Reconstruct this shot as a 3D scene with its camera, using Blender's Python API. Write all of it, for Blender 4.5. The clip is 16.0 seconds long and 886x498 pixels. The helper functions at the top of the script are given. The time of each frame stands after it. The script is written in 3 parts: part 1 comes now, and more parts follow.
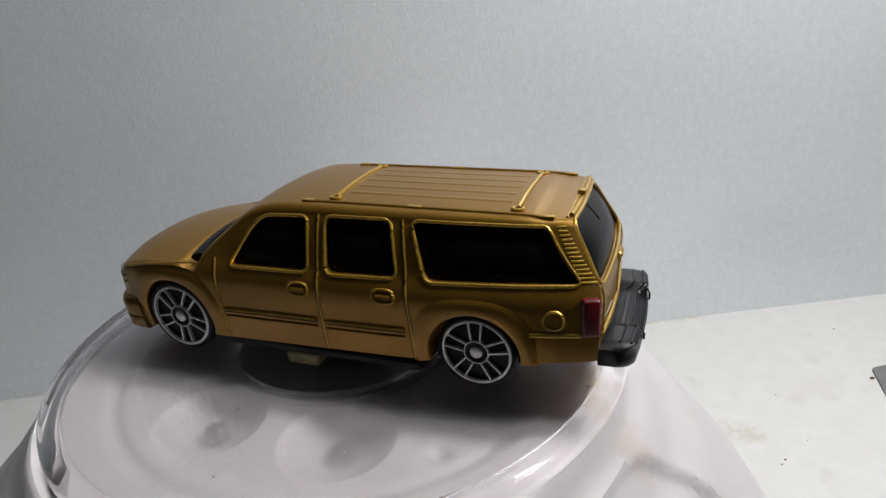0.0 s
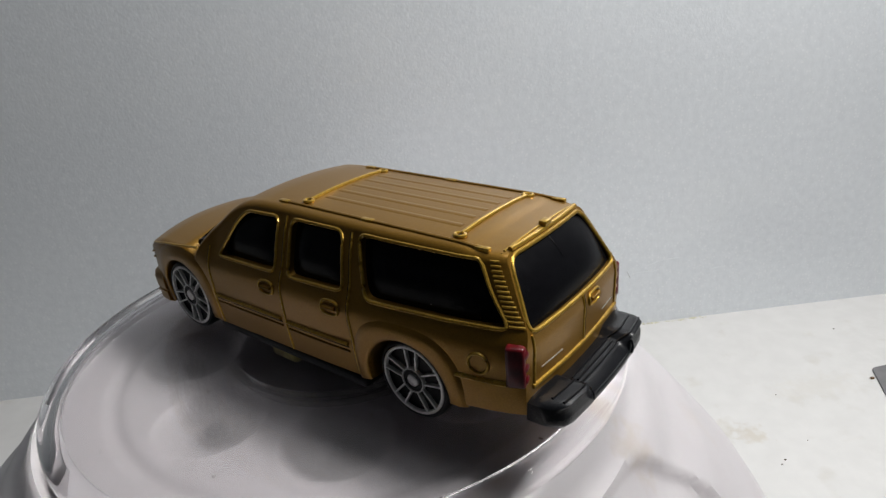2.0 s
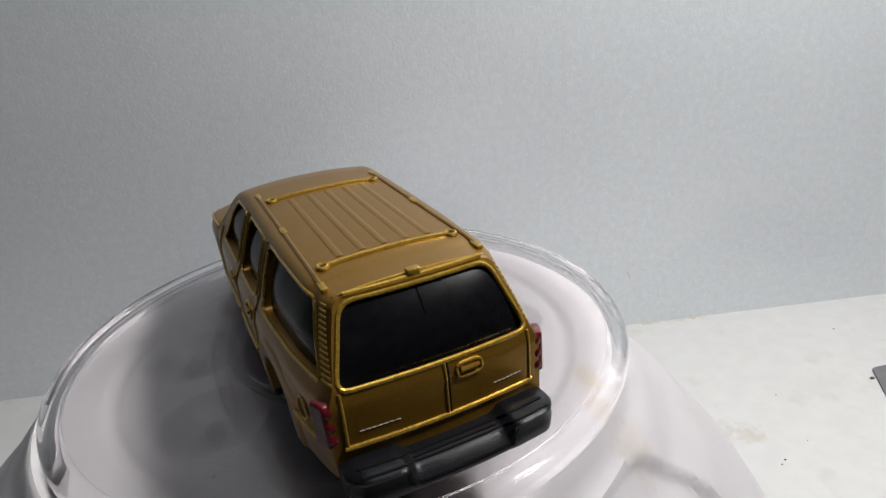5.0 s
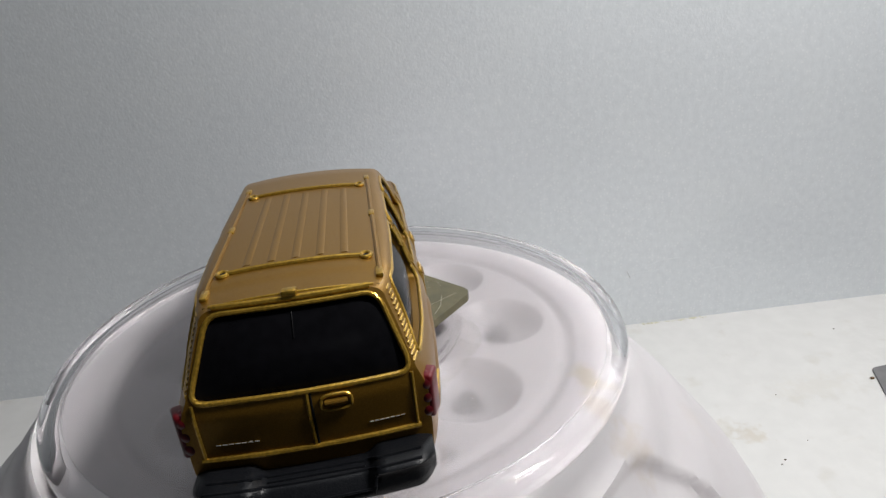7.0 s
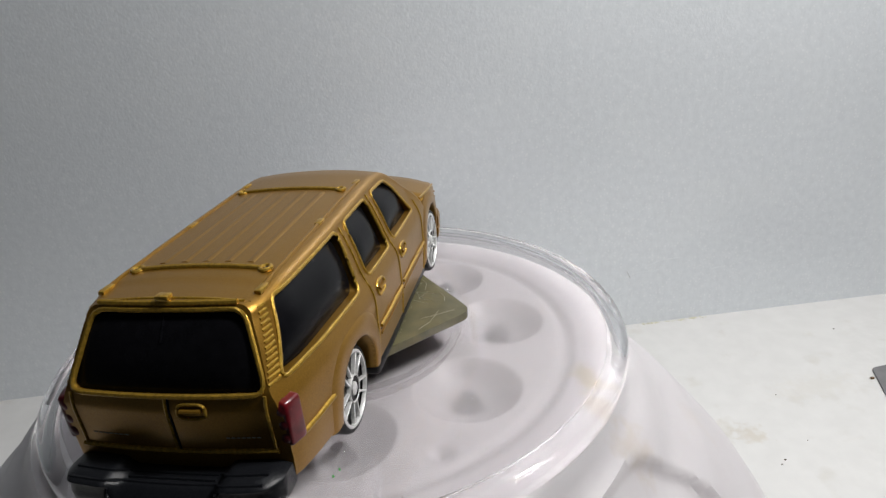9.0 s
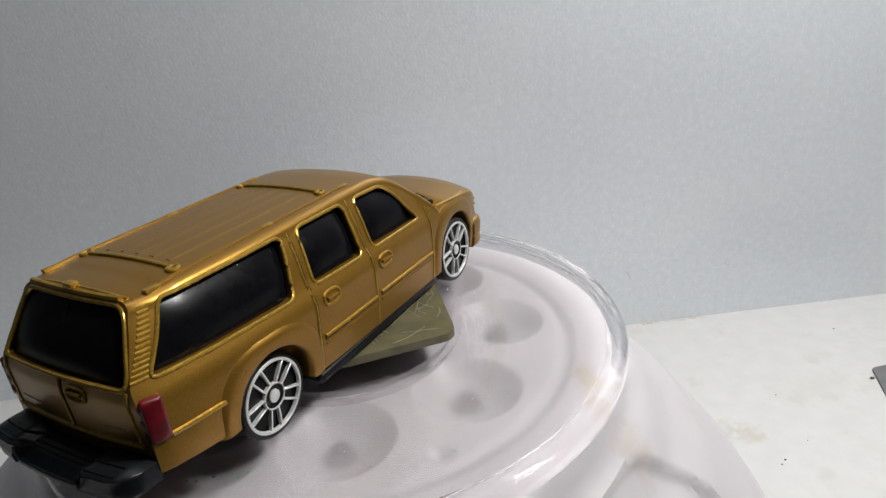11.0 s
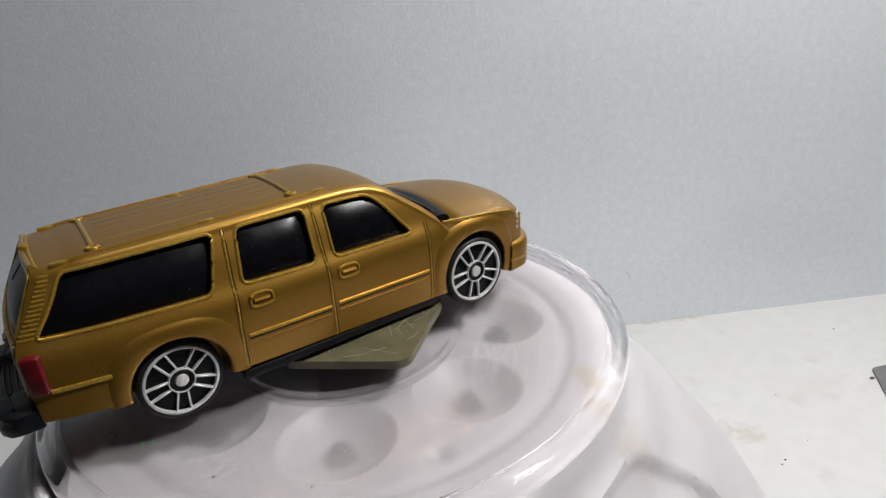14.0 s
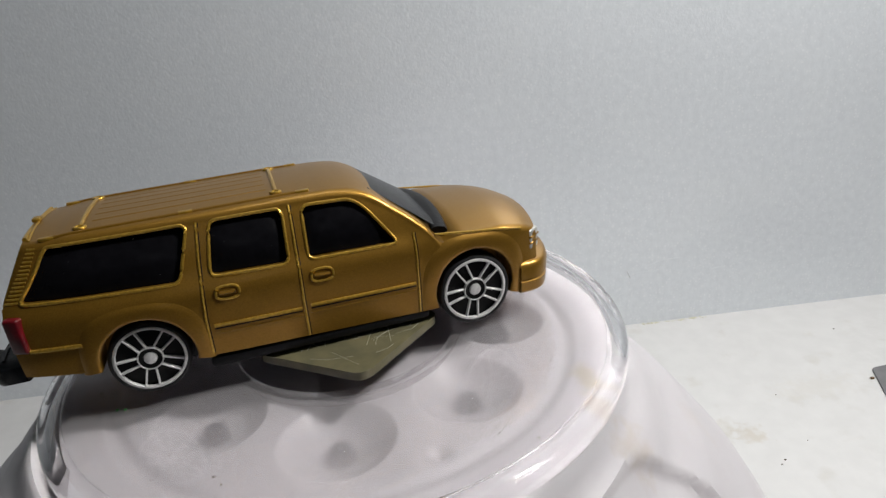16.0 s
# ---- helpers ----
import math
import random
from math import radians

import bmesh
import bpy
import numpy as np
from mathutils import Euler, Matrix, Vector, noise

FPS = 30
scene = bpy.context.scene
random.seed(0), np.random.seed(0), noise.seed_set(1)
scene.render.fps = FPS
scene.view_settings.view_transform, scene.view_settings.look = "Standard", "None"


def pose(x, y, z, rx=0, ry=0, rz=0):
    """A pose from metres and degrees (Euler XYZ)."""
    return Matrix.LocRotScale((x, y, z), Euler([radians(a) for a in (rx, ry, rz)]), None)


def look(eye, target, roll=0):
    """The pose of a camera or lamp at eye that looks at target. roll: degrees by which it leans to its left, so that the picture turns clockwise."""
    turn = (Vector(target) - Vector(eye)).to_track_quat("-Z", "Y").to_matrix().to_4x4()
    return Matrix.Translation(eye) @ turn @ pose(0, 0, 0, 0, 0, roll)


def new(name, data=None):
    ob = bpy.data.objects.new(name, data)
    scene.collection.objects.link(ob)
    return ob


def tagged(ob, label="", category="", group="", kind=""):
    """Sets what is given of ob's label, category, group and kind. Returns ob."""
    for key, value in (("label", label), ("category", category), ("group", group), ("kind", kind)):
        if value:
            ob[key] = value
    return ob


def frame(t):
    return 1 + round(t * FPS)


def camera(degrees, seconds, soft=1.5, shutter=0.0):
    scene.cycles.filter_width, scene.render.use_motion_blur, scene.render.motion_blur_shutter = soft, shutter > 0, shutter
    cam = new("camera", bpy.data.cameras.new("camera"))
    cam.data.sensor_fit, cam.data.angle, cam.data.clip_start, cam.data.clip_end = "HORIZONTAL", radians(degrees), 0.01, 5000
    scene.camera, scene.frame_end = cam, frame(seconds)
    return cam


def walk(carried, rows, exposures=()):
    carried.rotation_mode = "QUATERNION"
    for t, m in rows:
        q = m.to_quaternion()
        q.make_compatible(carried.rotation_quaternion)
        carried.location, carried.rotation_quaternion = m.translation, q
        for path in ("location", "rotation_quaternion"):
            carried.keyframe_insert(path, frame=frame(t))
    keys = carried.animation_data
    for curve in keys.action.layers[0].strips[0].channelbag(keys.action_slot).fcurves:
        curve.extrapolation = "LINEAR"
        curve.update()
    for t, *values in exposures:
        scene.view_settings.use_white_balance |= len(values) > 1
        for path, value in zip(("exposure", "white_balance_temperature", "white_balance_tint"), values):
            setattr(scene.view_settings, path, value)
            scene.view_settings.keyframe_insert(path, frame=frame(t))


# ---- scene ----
cam = camera(71.5, 16.0, soft=1.4)
MM = 0.001
RIM = 75.0  # height of the clear disc's rim over the table, mm


def eye_pose():
    yaw, pitch, roll = radians(10.732), radians(22.828), radians(-4.751)
    fw = Vector((math.sin(yaw) * math.cos(pitch), math.cos(yaw) * math.cos(pitch), -math.sin(pitch)))
    rt = Vector((math.cos(yaw), -math.sin(yaw), 0))
    up = rt.cross(fw)
    r2 = math.cos(roll) * rt + math.sin(roll) * up
    u2 = -math.sin(roll) * rt + math.cos(roll) * up
    m = Matrix((r2, u2, -fw)).transposed().to_4x4()
    return Matrix.Translation((0, -0.08863, (RIM + 48.24) * MM)) @ m


walk(cam, [(0.0, eye_pose()), (16.0, eye_pose())])

# ---------------------------------------------------------------- light
world = bpy.data.worlds.new("room")
scene.world = world
world.use_nodes = True
world.node_tree.nodes["Background"].inputs[0].default_value = (0.80, 0.90, 1.0, 1)
world.node_tree.nodes["Background"].inputs[1].default_value = 0.022


def area(name, eye, target, size, power, colour):
    data = bpy.data.lights.new(name, "AREA")
    data.shape, data.size, data.energy, data.color = "DISK", size, power, colour
    ob = new(name, data)
    ob.matrix_world = look(eye, target)
    return ob


area("desk_lamp_light", (0.195, -0.08, 0.33), (0.02, 0.02, 0.09), 0.045, 1.33, (1.0, 0.985, 0.965))
# unseen overhead fill, added to lift the shade on the stand
area("overhead_fill_light", (0.12, 0.05, 1.05), (0.03, 0.0, 0.08), 0.36, 1.75, (0.96, 0.98, 1.0))
area("window_light", (0.02, -0.90, 0.55), (0.0, 0.0, 0.08), 0.22, 0.06, (0.92, 0.96, 1.0))

# ---------------------------------------------------------------- materials


def material(name, colour, rough=0.5, metal=0.0, vary=0.0, scale=200.0, bump=0.0, bump_scale=900.0, coat=0.0, colour2=None, detail=4.0, rough_vary=0.0, spec=0.5):
    m = bpy.data.materials.new(name)
    m.use_nodes = True
    n, l = m.node_tree.nodes, m.node_tree.links
    b = n["Principled BSDF"]
    b.inputs["Base Color"].default_value = (*colour, 1)
    b.inputs["Roughness"].default_value = rough
    b.inputs["Metallic"].default_value = metal
    b.inputs["Specular IOR Level"].default_value = spec
    b.inputs["Coat Weight"].default_value = coat
    b.inputs["Coat Roughness"].default_value = 0.12
    co = n.new("ShaderNodeTexCoord")
    if vary or colour2:
        no = n.new("ShaderNodeTexNoise")
        no.inputs["Scale"].default_value = scale
        no.inputs["Detail"].default_value = detail
        l.new(co.outputs["Object"], no.inputs["Vector"])
        ra = n.new("ShaderNodeValToRGB")
        c2 = colour2 or tuple(c * (1 - vary) for c in colour)
        ra.color_ramp.elements[0].position, ra.color_ramp.elements[1].position = 0.35, 0.65
        ra.color_ramp.elements[0].color = (*c2, 1)
        ra.color_ramp.elements[1].color = (*colour, 1)
        l.new(no.outputs["Fac"], ra.inputs["Fac"])
        l.new(ra.outputs["Color"], b.inputs["Base Color"])
        if rough_vary:
            mr = n.new("ShaderNodeMapRange")
            mr.inputs["To Min"].default_value, mr.inputs["To Max"].default_value = rough - rough_vary, rough + rough_vary
            l.new(no.outputs["Fac"], mr.inputs["Value"])
            l.new(mr.outputs["Result"], b.inputs["Roughness"])
    if bump:
        nb = n.new("ShaderNodeTexNoise")
        nb.inputs["Scale"].default_value = bump_scale
        nb.inputs["Detail"].default_value = 3.0
        l.new(co.outputs["Object"], nb.inputs["Vector"])
        bu = n.new("ShaderNodeBump")
        bu.inputs["Strength"].default_value = bump
        bu.inputs["Distance"].default_value = 0.0002
        l.new(nb.outputs["Fac"], bu.inputs["Height"])
        l.new(bu.outputs["Normal"], b.inputs["Normal"])
    return m


def cast_plastic(name, tint, rough, ior):
    """Solid clear plastic that refracts."""
    m = bpy.data.materials.new(name)
    m.use_nodes = True
    b = m.node_tree.nodes["Principled BSDF"]
    b.inputs["Base Color"].default_value = (*tint, 1)
    b.inputs["Roughness"].default_value = rough
    b.inputs["Transmission Weight"].default_value = 1.0
    b.inputs["IOR"].default_value = ior
    b.inputs["Coat Weight"].default_value = 0.6
    b.inputs["Coat Roughness"].default_value = 0.05
    return m


def clear_plastic(name, tint, haze, ior=1.45):
    """Thin clear plastic: tinted see-through, a little dusty haze, gloss by the Fresnel law."""
    m = bpy.data.materials.new(name)
    m.use_nodes = True
    n, l = m.node_tree.nodes, m.node_tree.links
    n.remove(n["Principled BSDF"])
    tr = n.new("ShaderNodeBsdfTransparent")
    tr.inputs[0].default_value = (*tint, 1)
    di = n.new("ShaderNodeBsdfDiffuse")
    di.inputs[0].default_value = (0.8, 0.78, 0.79, 1)
    gl = n.new("ShaderNodeBsdfGlossy")
    gl.inputs["Roughness"].default_value = 0.06
    co = n.new("ShaderNodeTexCoord")
    no = n.new("ShaderNodeTexNoise")
    no.inputs["Scale"].default_value, no.inputs["Detail"].default_value = 130, 6
    l.new(co.outputs["Object"], no.inputs["Vector"])
    mr = n.new("ShaderNodeMapRange")
    mr.inputs["To Min"].default_value, mr.inputs["To Max"].default_value = haze * 0.5, haze * 1.5
    l.new(no.outputs["Fac"], mr.inputs["Value"])
    a = n.new("ShaderNodeMixShader")
    l.new(mr.outputs["Result"], a.inputs[0])
    l.new(tr.outputs[0], a.inputs[1])
    l.new(di.outputs[0], a.inputs[2])
    lw = n.new("ShaderNodeLayerWeight")
    lw.inputs["Blend"].default_value = 0.5
    pw = n.new("ShaderNodeMath")
    pw.operation = "POWER"
    pw.inputs[1].default_value = 5.0
    l.new(lw.outputs["Facing"], pw.inputs[0])
    fr = n.new("ShaderNodeMapRange")
    fr.inputs["To Min"].default_value, fr.inputs["To Max"].default_value = ((ior - 1) / (ior + 1)) ** 2, 0.9
    l.new(pw.outputs[0], fr.inputs["Value"])
    b = n.new("ShaderNodeMixShader")
    l.new(fr.outputs[0], b.inputs[0])
    l.new(a.outputs[0], b.inputs[1])
    l.new(gl.outputs[0], b.inputs[2])
    l.new(b.outputs[0], n["Material Output"].inputs["Surface"])
    return m


GOLD = material("gold_paint", (0.275, 0.144, 0.018), 0.36, 0.70, scale=6500, bump=0.09, bump_scale=7000, coat=0.18, colour2=(0.225, 0.115, 0.012), detail=2)
# lighter than GOLD: thin worn paint on edges, plus their highlights put into the colour
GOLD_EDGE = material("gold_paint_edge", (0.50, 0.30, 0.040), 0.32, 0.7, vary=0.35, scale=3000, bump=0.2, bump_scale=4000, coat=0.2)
GLASS = material("tinted_window", (0.004, 0.004, 0.005), 0.25, 0.0, vary=0.3, scale=900, bump=0.03, bump_scale=700, rough_vary=0.05, spec=0.11)
TYRE = material("tyre_rubber", (0.010, 0.010, 0.011), 0.5, 0.0, spec=0.3, vary=0.3, scale=1500, bump=0.2, bump_scale=4000)
CHROME = material("silver_print", (0.72, 0.72, 0.71), 0.42, 0.55, vary=0.2, scale=2600, bump=0.15, bump_scale=4000)
WHEEL_BLACK = material("wheel_black", (0.004, 0.004, 0.004), 0.40, 0.0, vary=0.2, scale=900, spec=0.15)
CHASSIS = material("chassis_black", (0.006, 0.006, 0.007), 0.4, 0.0, spec=0.2, vary=0.4, scale=1500, bump=0.3, bump_scale=2500)
BUMPER = material("bumper_black", (0.004, 0.0045, 0.006), 0.32, 0.0, colour2=(0.008, 0.0085, 0.010), scale=4500, bump=0.2, bump_scale=6500, detail=6, spec=0.2)
RED = material("red_lens", (0.12, 0.003, 0.007), 0.32, 0.0, vary=0.5, scale=900, bump=0.1, coat=0.1)
HEADLIGHT = material("silver_headlight", (0.55, 0.54, 0.50), 0.35, 0.5, vary=0.3, scale=1800)
WALL = material("grey_hammered_paint", (0.71, 0.742, 0.772), 0.38, 0.24, scale=420, bump=0.35, bump_scale=1100, colour2=(0.665, 0.697, 0.727), detail=8)


def add_specks(m, scale, size, colour, amount=0.8, chance=0.5, blotch=None):
    """Small separate flecks of another colour, and faint broad blotches."""
    n, l = m.node_tree.nodes, m.node_tree.links
    b = n["Principled BSDF"]
    src = b.inputs["Base Color"].links[0].from_socket
    co = n.new("ShaderNodeTexCoord")
    vo = n.new("ShaderNodeTexVoronoi")
    vo.inputs["Scale"].default_value = scale
    l.new(co.outputs["Object"], vo.inputs["Vector"])
    near = n.new("ShaderNodeMath")
    near.operation = "LESS_THAN"
    near.inputs[1].default_value = size
    l.new(vo.outputs["Distance"], near.inputs[0])
    sep = n.new("ShaderNodeSeparateColor")
    l.new(vo.outputs["Color"], sep.inputs[0])
    pick = n.new("ShaderNodeMath")
    pick.operation = "LESS_THAN"
    pick.inputs[1].default_value = chance
    l.new(sep.outputs[0], pick.inputs[0])
    both = n.new("ShaderNodeMath")
    both.operation = "MULTIPLY"
    l.new(near.outputs[0], both.inputs[0])
    l.new(pick.outputs[0], both.inputs[1])
    fac = n.new("ShaderNodeMath")
    fac.operation = "MULTIPLY"
    fac.inputs[1].default_value = amount
    l.new(both.outputs[0], fac.inputs[0])
    mix = n.new("ShaderNodeMix")
    mix.data_type = "RGBA"
    l.new(fac.outputs[0], mix.inputs[0])
    l.new(src, mix.inputs[6])
    mix.inputs[7].default_value = (*colour, 1)
    out = mix.outputs[2]
    if blotch:
        no = n.new("ShaderNodeTexNoise")
        no.inputs["Scale"].default_value = blotch[0]
        no.inputs["Detail"].default_value = 5.0
        l.new(co.outputs["Object"], no.inputs["Vector"])
        mr = n.new("ShaderNodeMapRange")
        mr.inputs["From Min"].default_value, mr.inputs["From Max"].default_value = blotch[1], blotch[2]
        mr.inputs["To Max"].default_value = blotch[3]
        l.new(no.outputs["Fac"], mr.inputs["Value"])
        mx = n.new("ShaderNodeMix")
        mx.data_type = "RGBA"
        l.new(mr.outputs["Result"], mx.inputs[0])
        l.new(out, mx.inputs[6])
        mx.inputs[7].default_value = (*blotch[4], 1)
        out = mx.outputs[2]
    l.new(out, b.inputs["Base Color"])
    return m


# pale flecks paint the hammered finish's sparkle into the wall colour
add_specks(WALL, 850, 0.32, (0.88, 0.89, 0.90), 0.26, 0.35, (25, 0.5, 0.75, 0.35, (0.76, 0.785, 0.80)))
TABLE = material("white_table_paint", (0.60, 0.595, 0.585), 0.5, 0.0, vary=0.05, scale=160, bump=0.5, bump_scale=350, detail=8)
add_specks(TABLE, 90, 0.05, (0.25, 0.22, 0.18), 0.8, 0.12, (110, 0.6, 0.8, 0.30, (0.40, 0.36, 0.29)))
BASE = material("milky_plastic", (0.47, 0.45, 0.462), 0.45, 0.0, vary=0.05, scale=90, bump=0.05, bump_scale=200)
CLEAR = clear_plastic("clear_plastic", (0.87, 0.855, 0.865), 0.09)
DOME_CLEAR = cast_plastic("clear_dome", (0.90, 0.89, 0.90), 0.02, 1.42)
RIM_CLEAR = cast_plastic("clear_rim", (0.88, 0.87, 0.88), 0.03, 1.22)
OLIVE = material("olive_plastic", (0.125, 0.112, 0.062), 0.22, 0.0, scale=260, bump=0.15, bump_scale=1200, colour2=(0.085, 0.079, 0.046), detail=8, coat=0.1, spec=0.3)
add_specks(GLASS, 900, 0.07, (0.30, 0.30, 0.30), 0.7, 0.10)
add_specks(GOLD, 420, 0.06, (0.07, 0.035, 0.006), 0.8, 0.08)
add_specks(BASE, 160, 0.05, (0.10, 0.08, 0.06), 0.8, 0.10, (60, 0.62, 0.78, 0.25, (0.42, 0.36, 0.30)))
bs = BASE.node_tree.nodes["Principled BSDF"]
bs.inputs["Subsurface Weight"].default_value = 0.6
bs.inputs["Subsurface Radius"].default_value = (1.0, 0.95, 0.95)
bs.inputs["Subsurface Scale"].default_value = 0.012


def add_stain(m, centre, radii, colour, amount):
    """A dried soft-edged stain at one place (mm), broken up by noise."""
    n, l = m.node_tree.nodes, m.node_tree.links
    b = n["Principled BSDF"]
    src = b.inputs["Base Color"].links[0].from_socket
    co = n.new("ShaderNodeTexCoord")
    mp = n.new("ShaderNodeMapping")
    mp.inputs["Location"].default_value = [-c / r for c, r in zip(centre, radii)]
    mp.inputs["Scale"].default_value = [1000.0 / r for r in radii]
    l.new(co.outputs["Object"], mp.inputs["Vector"])
    ln = n.new("ShaderNodeVectorMath")
    ln.operation = "LENGTH"
    l.new(mp.outputs[0], ln.inputs[0])
    no = n.new("ShaderNodeTexNoise")
    no.inputs["Scale"].default_value, no.inputs["Detail"].default_value = 420, 6
    l.new(co.outputs["Object"], no.inputs["Vector"])
    add = n.new("ShaderNodeMath")
    add.operation = "MULTIPLY_ADD"
    add.inputs[1].default_value = 2.4
    l.new(no.outputs["Fac"], add.inputs[0])
    l.new(ln.outputs["Value"], add.inputs[2])
    mr = n.new("ShaderNodeMapRange")
    mr.inputs["From Min"].default_value, mr.inputs["From Max"].default_value = 2.3, 1.5
    mr.inputs["To Max"].default_value = amount
    l.new(add.outputs[0], mr.inputs["Value"])
    mx = n.new("ShaderNodeMix")
    mx.data_type = "RGBA"
    l.new(mr.outputs["Result"], mx.inputs[0])
    l.new(src, mx.inputs[6])
    mx.inputs[7].default_value = (*colour, 1)
    l.new(mx.outputs[2], b.inputs["Base Color"])


add_stain(BASE, (31.5, -22.5, RIM - 3), (2.4, 4.2, 6), (0.33, 0.27, 0.17), 0.75)
add_stain(BASE, (30.2, -28.2, RIM - 4), (2.0, 3.0, 6), (0.33, 0.27, 0.18), 0.4)
add_stain(BASE, (36.5, -30.5, RIM - 8), (3.5, 3.5, 8), (0.38, 0.32, 0.25), 0.4)
add_stain(TABLE, (107.4, 31.6, 0), (4.5, 4.5, 6), (0.44, 0.38, 0.29), 0.45)
add_stain(TABLE, (98, 36, 0), (8, 5, 6), (0.46, 0.42, 0.35), 0.4)
add_stain(TABLE, (140, 45, 0), (16, 6, 6), (0.52, 0.49, 0.43), 0.25)
SCRATCH = material("pale_scratch", (0.30, 0.285, 0.21), 0.4)
SCUFF = material("grey_scuff", (0.42, 0.43, 0.44), 0.5)
GLUE = material("yellow_glue", (0.42, 0.36, 0.15), 0.3, 0.0, vary=0.5, scale=700, bump=0.4, bump_scale=1200, coat=0.4)
GREEN = material("green_glitter", (0.10, 0.55, 0.12), 0.2, 0.6)
BROWN = material("brown_crumb", (0.16, 0.09, 0.035), 0.7, vary=0.6, scale=900)
GREY = material("patch_grey", (0.16, 0.158, 0.162), 0.5, vary=0.2, scale=200, bump=0.1)
PALE = material("pale_scrape", (0.68, 0.72, 0.735), 0.5, vary=0.1, scale=300)
DUST = material("yellow_dust", (0.62, 0.60, 0.42), 0.8, vary=0.2, scale=500)
SPECK = material("dark_dust", (0.06, 0.045, 0.03), 0.8)

# ---------------------------------------------------------------- mesh helpers (all in mm)


def part(name, bm, mat, parent=None, label="", smooth=True, flat_angle=40):
    bmesh.ops.recalc_face_normals(bm, faces=bm.faces)
    bmesh.ops.scale(bm, vec=(MM, MM, MM), verts=bm.verts)
    me = bpy.data.meshes.new(name)
    if smooth:
        for f in bm.faces:
            f.smooth = True
        lim = radians(flat_angle)
        for e in bm.edges:
            if len(e.link_faces) == 2 and e.calc_face_angle(0) > lim:
                e.smooth = False
    bm.to_mesh(me)
    bm.free()
    me.materials.append(mat)
    ob = new(name, me)
    if parent:
        ob.parent = parent
    if label:
        ob["label"] = label
    return ob


def lathe(points, segs=128, closed=False):
    """A turned solid from (r, z) points."""
    bm = bmesh.new()
    rings = []
    for r, z in points:
        if r < 1e-6:
            rings.append([bm.verts.new((0, 0, z))])
        else:
            rings.append([bm.verts.new((r * math.cos(2 * math.pi * i / segs), r * math.sin(2 * math.pi * i / segs), z)) for i in range(segs)])
    pairs = list(zip(rings, rings[1:])) + ([(rings[-1], rings[0])] if closed else [])
    for a, b in pairs:
        for i in range(segs):
            j = (i + 1) % segs
            if len(a) == 1 and len(b) == 1:
                continue
            if len(a) == 1:
                bm.faces.new((a[0], b[i], b[j]))
            elif len(b) == 1:
                bm.faces.new((a[i], a[j], b[0]))
            else:
                bm.faces.new((a[i], a[j], b[j], b[i]))
    return bm


def box(bm, x0, x1, y0, y1, z0, z1, bev=0.0, segs=2):
    r = bmesh.ops.create_cube(bm, size=1.0)
    vs = r["verts"]
    for v in vs:
        v.co = Vector(((x0 + x1) / 2 + v.co.x * (x1 - x0), (y0 + y1) / 2 + v.co.y * (y1 - y0), (z0 + z1) / 2 + v.co.z * (z1 - z0)))
    if bev:
        es = list({e for v in vs for e in v.link_edges})
        bmesh.ops.bevel(bm, geom=es, offset=bev, segments=segs, affect="EDGES", profile=0.5)
    return bm


def tube(bm, pts, rad, closed=False, sides=8, squash=1.0):
    """A bead of radius rad along points."""
    pts = [Vector(p) for p in pts]
    n = len(pts)
    rings = []
    for i, p in enumerate(pts):
        a = pts[(i - 1) % n] if closed or i else pts[0]
        b = pts[(i + 1) % n] if closed or i < n - 1 else pts[-1]
        d = (b - a).normalized()
        ref = Vector((0, 0, 1)) if abs(d.z) < 0.9 else Vector((1, 0, 0))
        u = d.cross(ref).normalized()
        w = d.cross(u)
        rings.append([bm.verts.new(p + rad * (math.cos(2 * math.pi * k / sides) * u + squash * math.sin(2 * math.pi * k / sides) * w)) for k in range(sides)])
    for i in range(n if closed else n - 1):
        a, b = rings[i], rings[(i + 1) % n]
        for k in range(sides):
            bm.faces.new((a[k], a[(k + 1) % sides], b[(k + 1) % sides], b[k]))
    if not closed:
        bm.faces.new(rings[0])
        bm.faces.new(rings[-1][::-1])
    return bm


def interp(x, table):
    return float(np.interp(x, [a for a, _ in table], [b for _, b in table]))


def smooth_interp(x, table):
    """A rounded course through the rows of the table."""
    return sum(interp(x + d, table) * w for d, w in ((-0.9, 0.15), (-0.45, 0.2), (0, 0.3), (0.45, 0.2), (0.9, 0.15)))


def rounded(poly, r, steps=4):
    """The corners of a 2D polygon, rounded."""
    out = []
    n = len(poly)
    for i in range(n):
        p, a, b = Vector(poly[i]), Vector(poly[i - 1]), Vector(poly[(i + 1) % n])
        da, db = (a - p), (b - p)
        ra, rb = min(r, da.length * 0.45), min(r, db.length * 0.45)
        s, e = p + da.normalized() * ra, p + db.normalized() * rb
        for k in range(steps + 1):
            t = k / steps
            out.append(tuple(s * (1 - t) ** 2 + p * 2 * t * (1 - t) + e * t * t))
    return out


def dense(pts, step=0.8, closed=True):
    out = []
    n = len(pts)
    for i in range(n if closed else n - 1):
        a, b = Vector(pts[i]), Vector(pts[(i + 1) % n])
        k = max(1, int((b - a).length / step))
        out += [tuple(a.lerp(b, j / k)) for j in range(k)]
    if not closed:
        out.append(tuple(pts[-1]))
    return out


